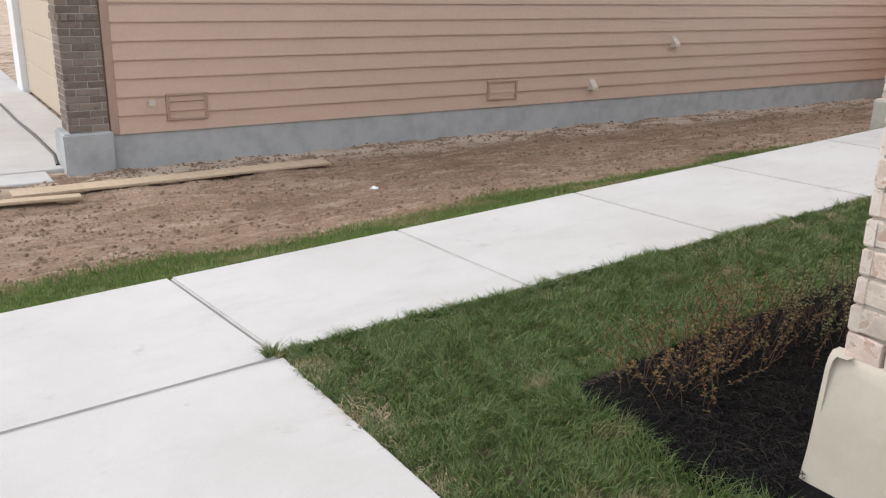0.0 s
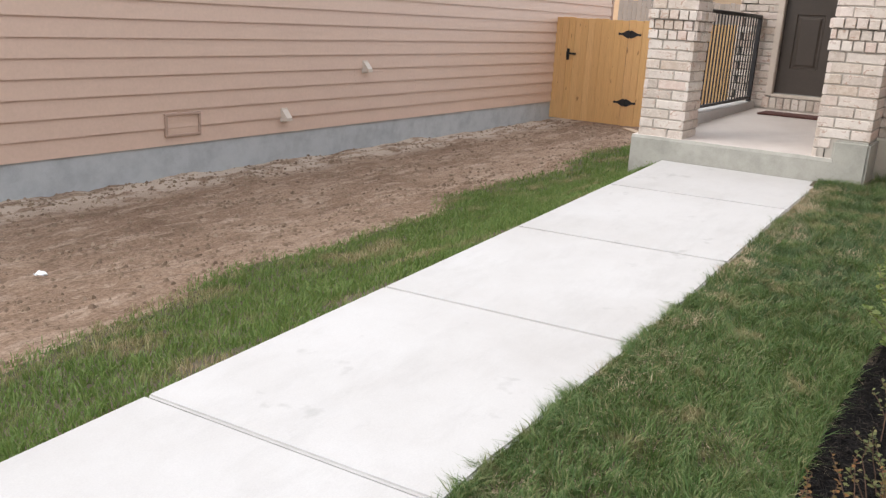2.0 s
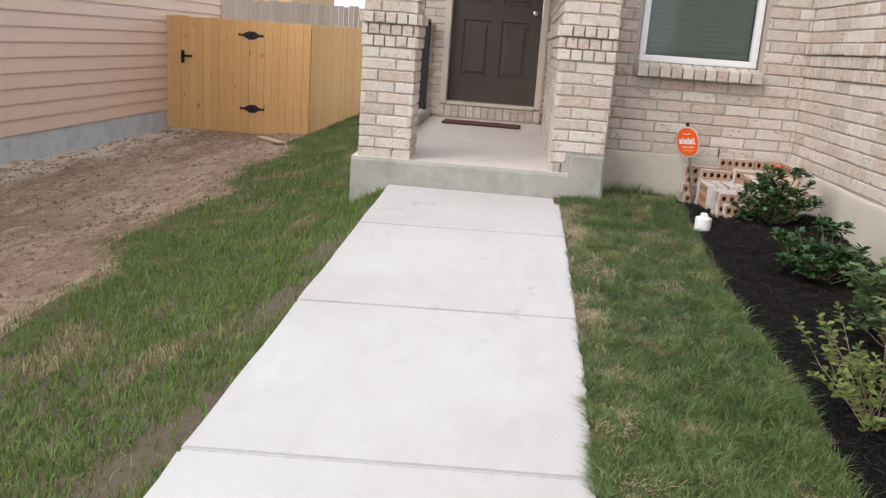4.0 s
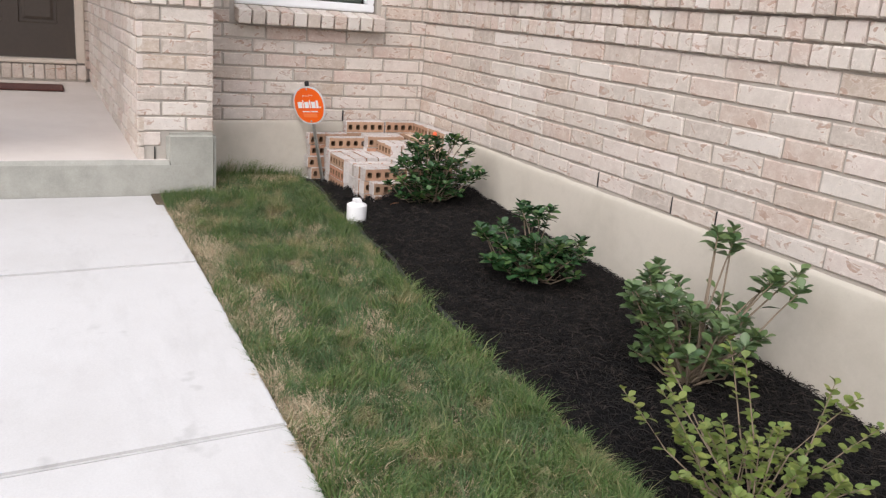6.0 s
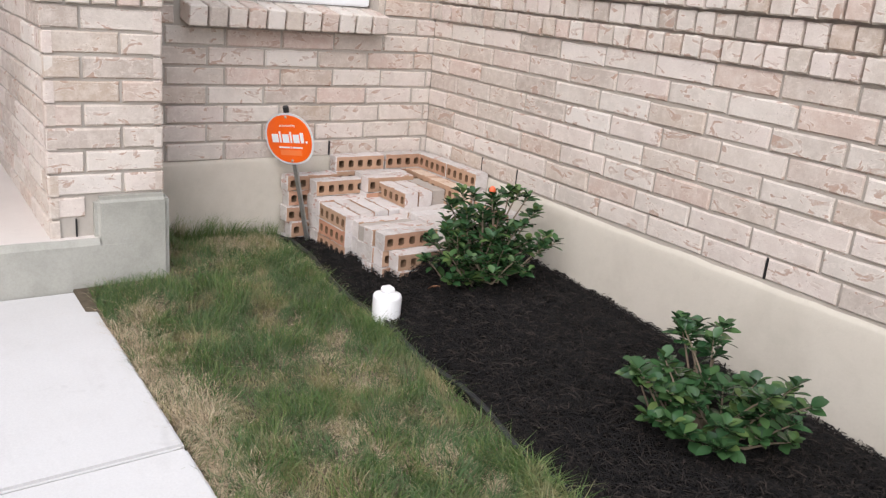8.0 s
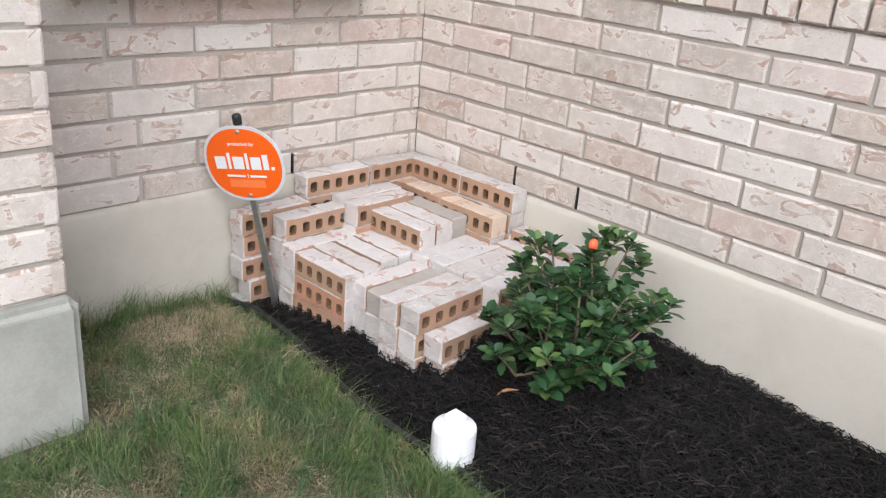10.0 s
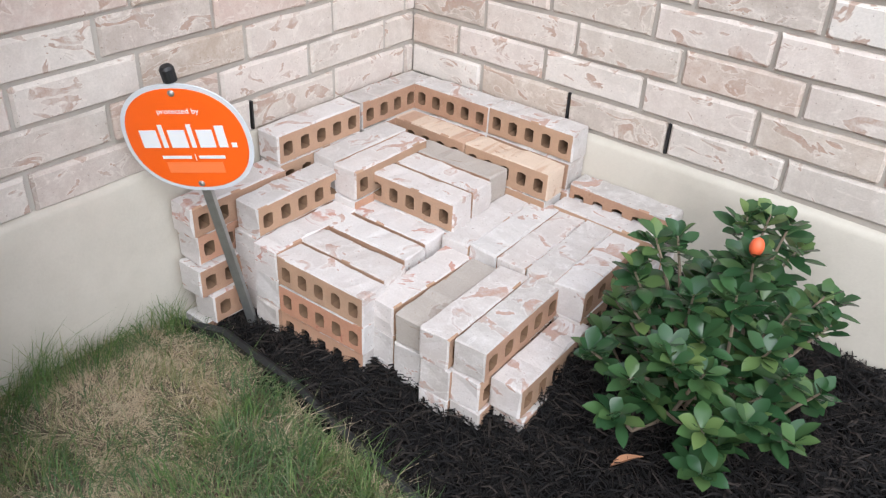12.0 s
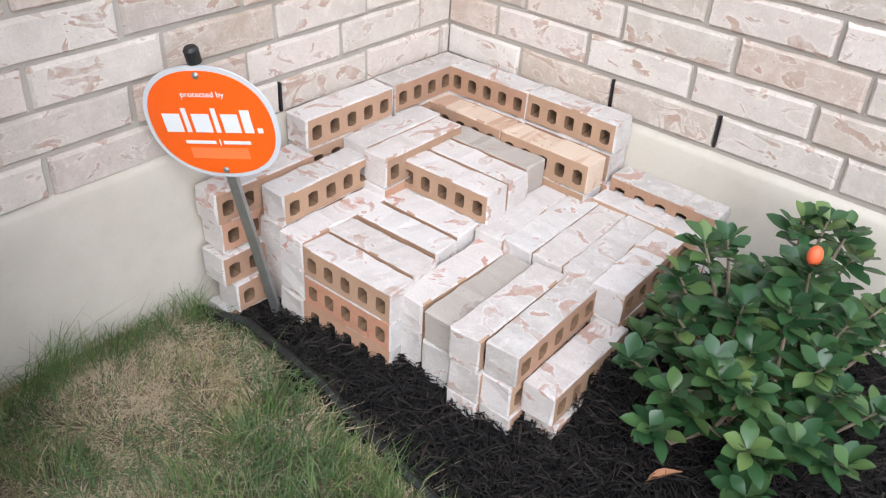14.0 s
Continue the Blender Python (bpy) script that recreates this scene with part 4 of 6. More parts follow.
gate = empty("fence_gate", "new yellow pine gate with black hinges, closed", "gate")
y = 7.475
while y < 8.92:
    board(gate, FX, y, 0.136, -0.55, FZ, "y")
    y += 0.139
for z in (-0.1, 1.1):
    part("rail", boxes((FX + 0.02, FX + 0.06, 7.42, 8.9, z, z + 0.09)), M_FENCE, gate)
hinge(gate, 7.44, 1.185)
hinge(gate, 7.40, -0.105)
bm = boxes((FX - 0.016, FX - 0.004, 8.66, 8.72, 0.62, 0.84), (FX - 0.03, FX - 0.004, 8.52, 8.72, 0.73, 0.765), bev=0.004)
tube(bm, [(FX - 0.02, 8.69, 0.80), (FX - 0.07, 8.69, 0.78), (FX - 0.07, 8.69, 0.68), (FX - 0.02, 8.69, 0.65)], [0.009] * 4, 8)
part("latch", bm, M_BLACKMETAL, gate, "black gate latch")
panel = empty("pine_fence", "new yellow pine fence panel beside the gate", "fence", "pine fence")
y = 6.36
while y < 7.35:
    board(panel, FX, y, 0.136, -0.62, FZ, "y")
    y += 0.139
for z in (-0.1, 1.1):
    part("rail", boxes((FX + 0.02, FX + 0.06, 6.36, 7.4, z, z + 0.09)), M_FENCE, panel)
part("post", boxes((FX + 0.02, FX + 0.11, 6.36, 6.45, -0.7, FZ - 0.03)), M_FENCE, panel)
part("post", boxes((FX + 0.061, FX + 0.15, 7.32, 7.41, -0.7, FZ - 0.03)), M_FENCE, panel)
side = empty("pine_fence", "new yellow pine fence running back along the lawn", "fence", "pine fence")
x = FX + 0.02
while x < 26.5:
    board(side, x, 6.335, 0.136, -0.64 + 0.02 * (x - FX), FZ + 0.012 * (x - FX), "x")
    x += 0.139
for z in (-0.1, 1.1):
    part("rail", boxes((FX + 0.12, 26.5, 6.36, 6.40, z, z + 0.09)), M_FENCE, side)
old = empty("back_fence", "weathered grey board fence behind the gate", "fence")
for k in range(56):
    bm = bmesh.new()
    box(bm, 27.0, 27.02, 3.5 + 0.15 * k, 3.5 + 0.15 * k + 0.142, -0.6, 2.12 + rng.uniform(-0.03, 0.03), 0.003)
    part("board", bm, M_OLDFENCE, old)
far_house = empty("far_house", "tan house with pale trim beyond the fences", "house")
part("wall", boxes((38, 46, 12.6, 22, -0.6, 5.2)), M_FARWALL, far_house)
part("wall", boxes((40, 46, 1.5, 8.5, -0.6, 2.6)), M_SLAB, far_house)
for yy in (14.2, 17.5):
    w = part("window", boxes((37.94, 38.0, yy, yy + 1.2, 2.2, 3.7)), M_WHITE, far_house)
    part("pane", boxes((37.92, 37.938, yy + 0.1, yy + 1.1, 2.3, 3.6)), M_BLIND, w)
bm = bmesh.new()
vs = [bm.verts.new(p) for p in ((37.5, 12, 5.2), (37.5, 22.6, 5.2), (42, 22.6, 7.6), (42, 12, 7.6), (46.5, 12, 5.2), (46.5, 22.6, 5.2))]
bm.faces.new((vs[0], vs[1], vs[2], vs[3]))
bm.faces.new((vs[3], vs[2], vs[5], vs[4]))
part("roof", bm, M_ROOF, far_house)

# loose planks lying on the soil by the neighbour's slab
def plank(x0, y0, x1, y1, w, tz=0.0):
    a, b = Vector((x0, y0, ground_z(x0, y0) + 0.022 + tz)), Vector((x1, y1, ground_z(x1, y1) + 0.02 + tz))
    d = b - a
    bm = bmesh.new()
    box(bm, 0, d.length, -w / 2, w / 2, -0.012, 0.016, 0.004, 1)
    bmesh.ops.subdivide_edges(bm, edges=[e for e in bm.edges if e.calc_length() > 0.5], cuts=10)
    for v in bm.verts:
        v.co.z += 0.01 * noise.noise((v.co.x * 1.5, 0, x0))
    bmesh.ops.transform(bm, matrix=Matrix.Translation(a) @ d.to_track_quat("X", "Z").to_matrix().to_4x4(), verts=bm.verts)
    tagged(link("plank", bm, M_PLANK), "long pale weathered plank lying on bare soil", "plank", "planks on the soil")


plank(1.10, 8.02, 4.30, 8.06, 0.26, 0.03)
plank(-0.6, 7.80, 1.65, 7.70, 0.14, 0.03)
plank(15.1, 6.35, 15.9, 6.95, 0.16)

# pale clods and litter on the soil
bm_rng = random.Random(8)
for k in range(30):
    x = bm_rng.uniform(0.5, 14)
    y = bm_rng.choice((bm_rng.uniform(8.5, 8.9), bm_rng.uniform(5.6, 8.9)))
    r = bm_rng.uniform(0.012, 0.032)
    bm = bmesh.new()
    bmesh.ops.create_icosphere(bm, subdivisions=2, radius=r)
    for v in bm.verts:
        v.co *= 1 + 0.5 * noise.noise(v.co * 30 + Vector((k, 0, 0)))
        v.co.z *= 0.55
    ob = link("clod", bm, M_ROCK, True)
    ob.location = (x, y, ground_z(x, y) + r * 0.2)
    tagged(ob, "pale dry clod of soil on bare ground", "clod", "clods on the soil")
for x, y in ((4.05, 6.45),):
    bm = bmesh.new()
    bmesh.ops.create_grid(bm, x_segments=4, y_segments=4, size=0.034)
    for v in bm.verts:
        v.co.z = 0.03 * noise.noise(v.co * 34 + Vector((x, y, 0))) + 0.02
    ob = link("paper_scrap", bm, M_WHITE)
    ob.location = (x, y, ground_z(x, y) + 0.01)
    tagged(ob, "crumpled white paper scrap on soil", "litter")


# ---------------------------------------------------------------- loose cored bricks stacked in the corner
CL, CW, CH = 0.2385, 0.0636, 0.0650


def cored_brick(seed, face_mat, bed_mat):
    """x: length, y: bed to bed with five cores through it, z: height; the finished face is up."""
    r = random.Random(seed)
    bm = bmesh.new()
    cache = {}

    def vert(x, y, z):
        key = (round(x, 5), round(y, 5), round(z, 5))
        if key not in cache:
            edge = abs(abs(x) - CL / 2) < 1e-4 or abs(z) < 1e-4 or abs(z - CH) < 1e-4
            j = 0.0022 if edge else 0.0004
            cache[key] = bm.verts.new((x + r.uniform(-j, j), y + r.uniform(-j, j), z + r.uniform(-j, j)))
        return cache[key]

    e = 0.0026
    xs = [-CL / 2 + e + (CL - 2 * e) * i / 5 for i in range(6)]
    hw, hh = 0.0125, 0.0160
    for y, s in ((-CW / 2, 1), (CW / 2, -1)):
        for i in range(5):
            x0, x1 = xs[i], xs[i + 1]
            xc, zc = (x0 + x1) / 2, CH / 2 - 0.002
            outer = [(x0, e), (xc, e), (x1, e), (x1, zc), (x1, CH - e), (xc, CH - e), (x0, CH - e), (x0, zc)]
            inner = [(xc - hw * 0.92, zc - hh * 0.82), (xc, zc - hh), (xc + hw * 0.92, zc - hh * 0.82), (xc + hw, zc), (xc + hw * 0.92, zc + hh * 0.82), (xc, zc + hh), (xc - hw * 0.92, zc + hh * 0.82), (xc - hw, zc)]
            for k in range(8):
                a, b, c, d = outer[k], outer[(k + 1) % 8], inner[(k + 1) % 8], inner[k]
                f = bm.faces.new([vert(q[0], y, q[1]) for q in ((a, b, c, d) if s > 0 else (d, c, b, a))])
                f.material_index = 1
    # core walls, with their shade painted in as a darker clay
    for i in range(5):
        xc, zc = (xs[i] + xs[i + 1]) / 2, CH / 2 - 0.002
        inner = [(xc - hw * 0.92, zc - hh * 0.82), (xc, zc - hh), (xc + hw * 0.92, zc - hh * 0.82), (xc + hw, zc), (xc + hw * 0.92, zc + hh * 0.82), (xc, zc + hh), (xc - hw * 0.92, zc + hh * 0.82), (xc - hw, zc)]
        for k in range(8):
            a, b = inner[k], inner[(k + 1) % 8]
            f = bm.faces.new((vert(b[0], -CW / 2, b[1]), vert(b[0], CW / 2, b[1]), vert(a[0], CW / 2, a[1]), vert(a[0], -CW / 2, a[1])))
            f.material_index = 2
    # finished faces and ends, rounded off by a chamfer on each long edge
    yb = CW / 2 - e
    xe = CL / 2
    pts_x = [xs[0]] + [q for i in range(5) for q in ((xs[i] + xs[i + 1]) / 2, xs[i + 1])]
    for z, zi in ((CH, CH - e), (0.0, e)):
        for a, b in zip(pts_x, pts_x[1:]):
            q1 = [vert(a, -CW / 2, zi), vert(b, -CW / 2, zi), vert(b, -yb, z), vert(a, -yb, z)]
            q2 = [vert(a, -yb, z), vert(b, -yb, z), vert(b, yb, z), vert(a, yb, z)]
            q3 = [vert(a, yb, z), vert(b, yb, z), vert(b, CW / 2, zi), vert(a, CW / 2, zi)]
            for q, k in ((q1, int(r.random() < 0.1)), (q2, 0), (q3, int(r.random() < 0.1))):
                bm.faces.new(q).material_index = k
    zc = CH / 2 - 0.002
    for x, xi in ((-xe, xs[0]), (xe, xs[-1])):
        ring_in = [(-CW / 2, e), (-yb, 0.0), (yb, 0.0), (CW / 2, e), (CW / 2, zc), (CW / 2, CH - e), (yb, CH), (-yb, CH), (-CW / 2, CH - e), (-CW / 2, zc)]
        ring_out = [(-yb, e), (-yb, e), (yb, e), (yb, e), (yb, zc), (yb, CH - e), (yb, CH - e), (-yb, CH - e), (-yb, CH - e), (-yb, zc)]
        for k in range(10):
            n = (k + 1) % 10
            vs = []
            for q in (vert(xi, *ring_in[k]), vert(xi, *ring_in[n]), vert(x, *ring_out[n]), vert(x, *ring_out[k])):
                if q not in vs:
                    vs.append(q)
            if len(vs) > 2:
                bm.faces.new(vs)
        bm.faces.new((vert(x, -yb, e), vert(x, yb, e), vert(x, yb, zc), vert(x, -yb, zc)))
        bm.faces.new((vert(x, -yb, zc), vert(x, yb, zc), vert(x, yb, CH - e), vert(x, -yb, CH - e)))
    bmesh.ops.recalc_face_normals(bm, faces=bm.faces)
    me = bpy.data.meshes.new("cored_brick")
    bm.to_mesh(me)
    bm.free()
    for m in (face_mat, bed_mat, M_CORESHADE):
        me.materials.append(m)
    return me


PILE_MESH = [cored_brick(i, M_PILEBRICK, M_CLAY) for i in range(5)]
PILE_ORANGE = [cored_brick(20 + i, M_CLAYTOP, M_CLAY) for i in range(2)]
PILE_RED = [cored_brick(30 + i, M_PILEBRICK, M_CLAYRED) for i in range(2)]
PILE_CHIPPED = [cored_brick(50 + i, M_PILEREDDISH, M_CLAY) for i in range(2)]
PILE_GREY = [cored_brick(40, M_PILEGREY, M_CLAY)]
pile_rng = random.Random(11)
PILE_BASE = 0.31


def loose_brick(x, y, top, along, meshes=None, turn=0.0, height=1.0, label="", size=1.0):
    ob = new("cored_brick", pile_rng.choice(meshes or PILE_MESH))
    flip = 180 * pile_rng.randrange(2)
    ob.matrix_world = pose(x + pile_rng.uniform(-0.002, 0.002), y + pile_rng.uniform(-0.002, 0.002), top - CH * height, 0, 0, (0 if along == "x" else 90) + flip + turn + pile_rng.uniform(-0.6, 0.6)) @ Matrix.Diagonal((size, 1, height, 1))
    return tagged(ob, label or "whitewashed cored clay brick stacked loose in the corner", "brick", "loose bricks stacked in the corner")


def stack(x, y, top, along, base=PILE_BASE, meshes=None, under=None, shift=0.005, size=1.0, turn=0.0):
    z, first = top, True
    while z > base + 0.01:
        loose_brick(x + (0 if first else pile_rng.uniform(-shift, shift)), y + (0 if first else pile_rng.uniform(-shift, shift)), z, along, meshes if first else (under or (PILE_MESH + PILE_RED)), size=size, turn=turn)
        z -= CH + 0.0006
        first = False


# high back rows against the two walls
stack(7.882, 1.010, 0.672, "y", size=1.0)
stack(7.882, 0.766, 0.672, "y", size=0.98)
stack(7.747, 0.672, 0.672, "x", size=0.90, turn=1.5)
stack(7.528, 0.668, 0.672, "x", size=0.93)
# left end against the back wall, four high
for zz, dx, dy, kind in ((0.600, 0, 0, PILE_CHIPPED), (0.534, 0.004, -0.008, PILE_RED), (0.468, -0.006, 0.006, PILE_MESH), (0.402, -0.016, -0.012, PILE_CHIPPED), (0.336, 0, 0, PILE_MESH)):
    loose_brick(7.871 + dx, 1.240 + dy, zz, "y", kind)
stack(7.808, 1.142, 0.588, "y", turn=2.0)
stack(7.748, 1.160, 0.520, "y", meshes=PILE_CHIPPED, size=0.96, turn=1.5)
# orange row and the two beside it
for xx in (7.757, 7.536):
    stack(xx, 0.742, 0.606, "x", base=0.56, meshes=PILE_ORANGE, size=0.93)
    stack(xx, 0.742, 0.540, "x", size=0.93)
stack(7.818, 0.922, 0.606, "y", size=0.97)
stack(7.752, 0.928, 0.604, "y", size=0.97)
# three bricks set up across the middle
for xx, yy, kind in ((7.623, 0.955, PILE_MESH), (7.628, 0.880, PILE_MESH), (7.640, 0.809, PILE_GREY)):
    stack(xx, yy, 0.584, "x", meshes=kind, size=0.94, turn=1.0)
# low front-left terrace, stepping down to the lawn
for xx, yy, tt in ((7.635, 1.018, 0.517), (7.627, 1.092, 0.518), (7.612, 1.166, 0.517), (7.602, 1.238, 0.515)):
    stack(xx, yy, tt, "x", meshes=PILE_CHIPPED if yy < 1.05 else PILE_MESH, under=PILE_RED if yy > 1.2 else None, size=0.93, turn=1.5)
# front row, ends towards the lawn
stack(7.475, 1.116, 0.500, "y", meshes=PILE_CHIPPED)
stack(7.407, 1.116, 0.498, "y", meshes=PILE_GREY, turn=2.5)
stack(7.341, 1.124, 0.510, "y", size=1.08, turn=2.5)
stack(7.277, 1.112, 0.510, "y", size=1.08, turn=2.5)
stack(7.211, 1.094, 0.446, "y", turn=2.0)
# middle rows behind the front row
for xx, yy, tt in ((7.492, 0.877, 0.521), (7.428, 0.868, 0.522), (7.363, 0.866, 0.521), (7.299, 0.862, 0.523), (7.234, 0.862, 0.521)):
    stack(xx, yy, tt, "y", size=1.07, turn=2.0)
# right end by the wall
stack(7.292, 0.668, 0.562, "x")
stack(7.300, 0.722, 0.530, "x")

# ---------------------------------------------------------------- yard sign
sign = empty("yard_sign", "orange oval yard sign on a grey metal stake", "sign")
foot, cap = Vector((7.782, 1.268, 0.25)), Vector((7.800, 1.394, 0.885))
up = (cap - foot).normalized()
nrm = Vector((-math.cos(radians(60)), math.sin(radians(60)), 0.0))
nrm = (nrm - up * nrm.dot(up)).normalized()
right = up.cross(nrm)
SM = Matrix(((right.x, up.x, nrm.x, 0), (right.y, up.y, nrm.y, 0), (right.z, up.z, nrm.z, 0), (0, 0, 0, 1)))
centre = cap - up * 0.118 + nrm * 0.012
SIGN = Matrix.Translation(centre) @ SM
SA, SB = 0.116, 0.107


def disc(a, b, z0, z1, n=56, power=2.25):
    bm = bmesh.new()
    rim = []
    for k in range(n):
        t = 2 * math.pi * k / n
        c, s = math.cos(t), math.sin(t)
        rim.append((math.copysign(abs(c) ** (2 / power), c) * a, math.copysign(abs(s) ** (2 / power), s) * b))
    lo = [bm.verts.new((x, y, z0)) for x, y in rim]
    hi = [bm.verts.new((x, y, z1)) for x, y in rim]
    bm.faces.new(hi)
    bm.faces.new(lo[::-1])
    for k in range(n):
        bm.faces.new((lo[k], lo[(k + 1) % n], hi[(k + 1) % n], hi[k]))
    return bm


def sign_part(name, bm, mat, label="", smooth=False):
    bmesh.ops.transform(bm, matrix=SIGN, verts=bm.verts)
    return part(name, bm, mat, sign, label, smooth)


sign_part("rim", disc(SA, SB, -0.003, 0.0), M_SIGNRIM, "pale grey rim")
sign_part("face", disc(SA - 0.008, SB - 0.008, 0.0, 0.0012), M_ORANGE, "orange printed face")
# the maker's mark, as a row of plain white blocks
for x0, x1, y1 in ((-0.083, -0.052, 0.020), (-0.046, -0.038, 0.031), (-0.031, 0.000, 0.020), (0.006, 0.014, 0.031), (0.021, 0.050, 0.020), (0.056, 0.072, 0.028), (0.079, 0.088, -0.006)):
    sign_part("block", boxes((x0, x1, -0.015, y1, 0.0012, 0.0022)), M_SIGNWHITE)
for s in ((-0.056, -0.002, -0.038, -0.032), (0.005, 0.0065, -0.041, -0.029), (0.012, 0.060, -0.038, -0.032)):
    sign_part("print_bar", boxes((*s, 0.0012, 0.002)), M_SIGNWHITE)
sign_part("sticker", boxes((-0.052, 0.052, -0.068, -0.046, 0.0012, 0.0016)), M_SIGNPALE)
words = bpy.data.curves.new("words", "FONT")
words.body, words.size, words.align_x = "protected by", 0.0145, "CENTER"
words.extrude = 0.0002
wob = new("words", words)
wm = bpy.data.meshes.new_from_object(wob)
bpy.data.objects.remove(wob)
wm.transform(SIGN @ Matrix.Translation((0.0, 0.052, 0.0016)))
wm.materials.clear()
wm.materials.append(M_SIGNWHITE)
words_ob = new("lettering", wm)
words_ob.parent = sign
for yy in (0.091, -0.091):
    bm = bmesh.new()
    lathe(bm, [(0.006, 0.0012), (0.006, 0.003), (0.003, 0.005)], 12, (0, yy, 0))
    sign_part("bolt", bm, M_GALV)
L = (cap - foot).length
bm = boxes((-0.0085, 0.0085, -L + 0.118, 0.118, -0.008, -0.0045), (-0.0085, -0.0055, -L + 0.118, 0.118, -0.016, -0.008), (0.0055, 0.0085, -L + 0.118, 0.118, -0.016, -0.008))
sign_part("stake", bm, M_GALV, "grey metal channel stake")
bm = bmesh.new()
lathe(bm, [(0.012, 0), (0.0125, 0.022), (0.009, 0.027)], 14)
bmesh.ops.transform(bm, matrix=Matrix.Translation((0, 0.108, -0.01)) @ Matrix.Rotation(radians(-90), 4, "X"), verts=bm.verts)
sign_part("end_cap", bm, M_BLACKPLASTIC, "black plastic cap")

# ---------------------------------------------------------------- drain cleanout
clean = empty("drain_cleanout", "white plastic drain cleanout standing in mulch", "pipe")
cx, cy = 6.958, 1.381
cz = ground_z(cx, cy)
bm = bmesh.new()
lathe(bm, [(0.046, -0.08), (0.046, 0.05)], 28, (cx, cy, cz))
part("pipe", bm, M_PVC, clean, smooth=True)
bm = bmesh.new()
lathe(bm, [(0.049, 0.012), (0.0495, 0.016), (0.0495, 0.092), (0.047, 0.098), (0.026, 0.107)], 24, (cx, cy, cz))
part("cap", bm, M_PVC, clean)
part("plug", boxes((cx - 0.019, cx + 0.019, cy - 0.019, cy + 0.019, cz + 0.106, cz + 0.126), bev=0.004, seg=2), M_PVC, clean)

# ---------------------------------------------------------------- bed edging
verts, faces = [], []
pts = [(5.40 + 0.08 * k, bed_edge(5.40 + 0.08 * k) - 0.012 + 0.010 * math.sin(k * 0.9)) for k in range(31)] + [(7.90, 1.39)]
for k, (x, y) in enumerate(pts):
    z = ground_z(x, y + 0.02) + 0.006 * math.sin(k * 0.7)
    d = Vector(pts[min(k + 1, len(pts) - 1)]) - Vector(pts[max(k - 1, 0)])
    n = Vector((-d.y, d.x)).normalized()
    for o, h in ((-0.004, -0.06), (-0.004, 0.010), (-0.009, 0.018), (0.0, 0.024), (0.009, 0.018), (0.004, 0.010), (0.004, -0.06)):
        verts.append((x + n.x * o, y + n.y * o, z + h))
for k in range(len(pts) - 1):
    for j in range(6):
        faces.append((k * 7 + j, (k + 1) * 7 + j, (k + 1) * 7 + j + 1, k * 7 + j + 1))
tagged(raw("bed_edging", verts, faces, M_BLACKPLASTIC), "black plastic lawn edging round the mulch", "edging")


# ---------------------------------------------------------------- shrubs
def leaf_shape(length, width, fold=0.25, curl=0.2):
    """An obovate leaf along x: vertices and faces, folded along its midrib."""
    st = [(0, 0.08), (0.22, 0.42), (0.48, 0.92), (0.68, 0.98), (0.87, 0.58), (1.0, 0.0)]
    v, f = [], []
    for t, w in st:
        z = -curl * length * t * t
        v += [(t * length, -w * width / 2, z + fold * w * width / 2), (t * length, 0, z), (t * length, w * width / 2, z + fold * w * width / 2)]
    for k in range(len(st) - 1):
        for j in (0, 1):
            f.append((3 * k + j, 3 * k + 3 + j, 3 * k + 4 + j, 3 * k + 1 + j))
    return v, f


def add_leaf(verts, faces, at, direction, length, width, r, roll=None):
    lv, lf = leaf_shape(length, width, r.uniform(0.15, 0.4), r.uniform(0.0, 0.35))
    d = Vector(direction).normalized()
    q = d.to_track_quat("X", "Z").to_matrix().to_4x4() @ Matrix.Rotation(r.uniform(-0.4, 0.4) if roll is None else roll, 4, "X")
    m = Matrix.Translation(at) @ q
    base = len(verts)
    verts += [tuple(m @ Vector(p)) for p in lv]
    faces += [tuple(base + k for k in f) for f in lf]


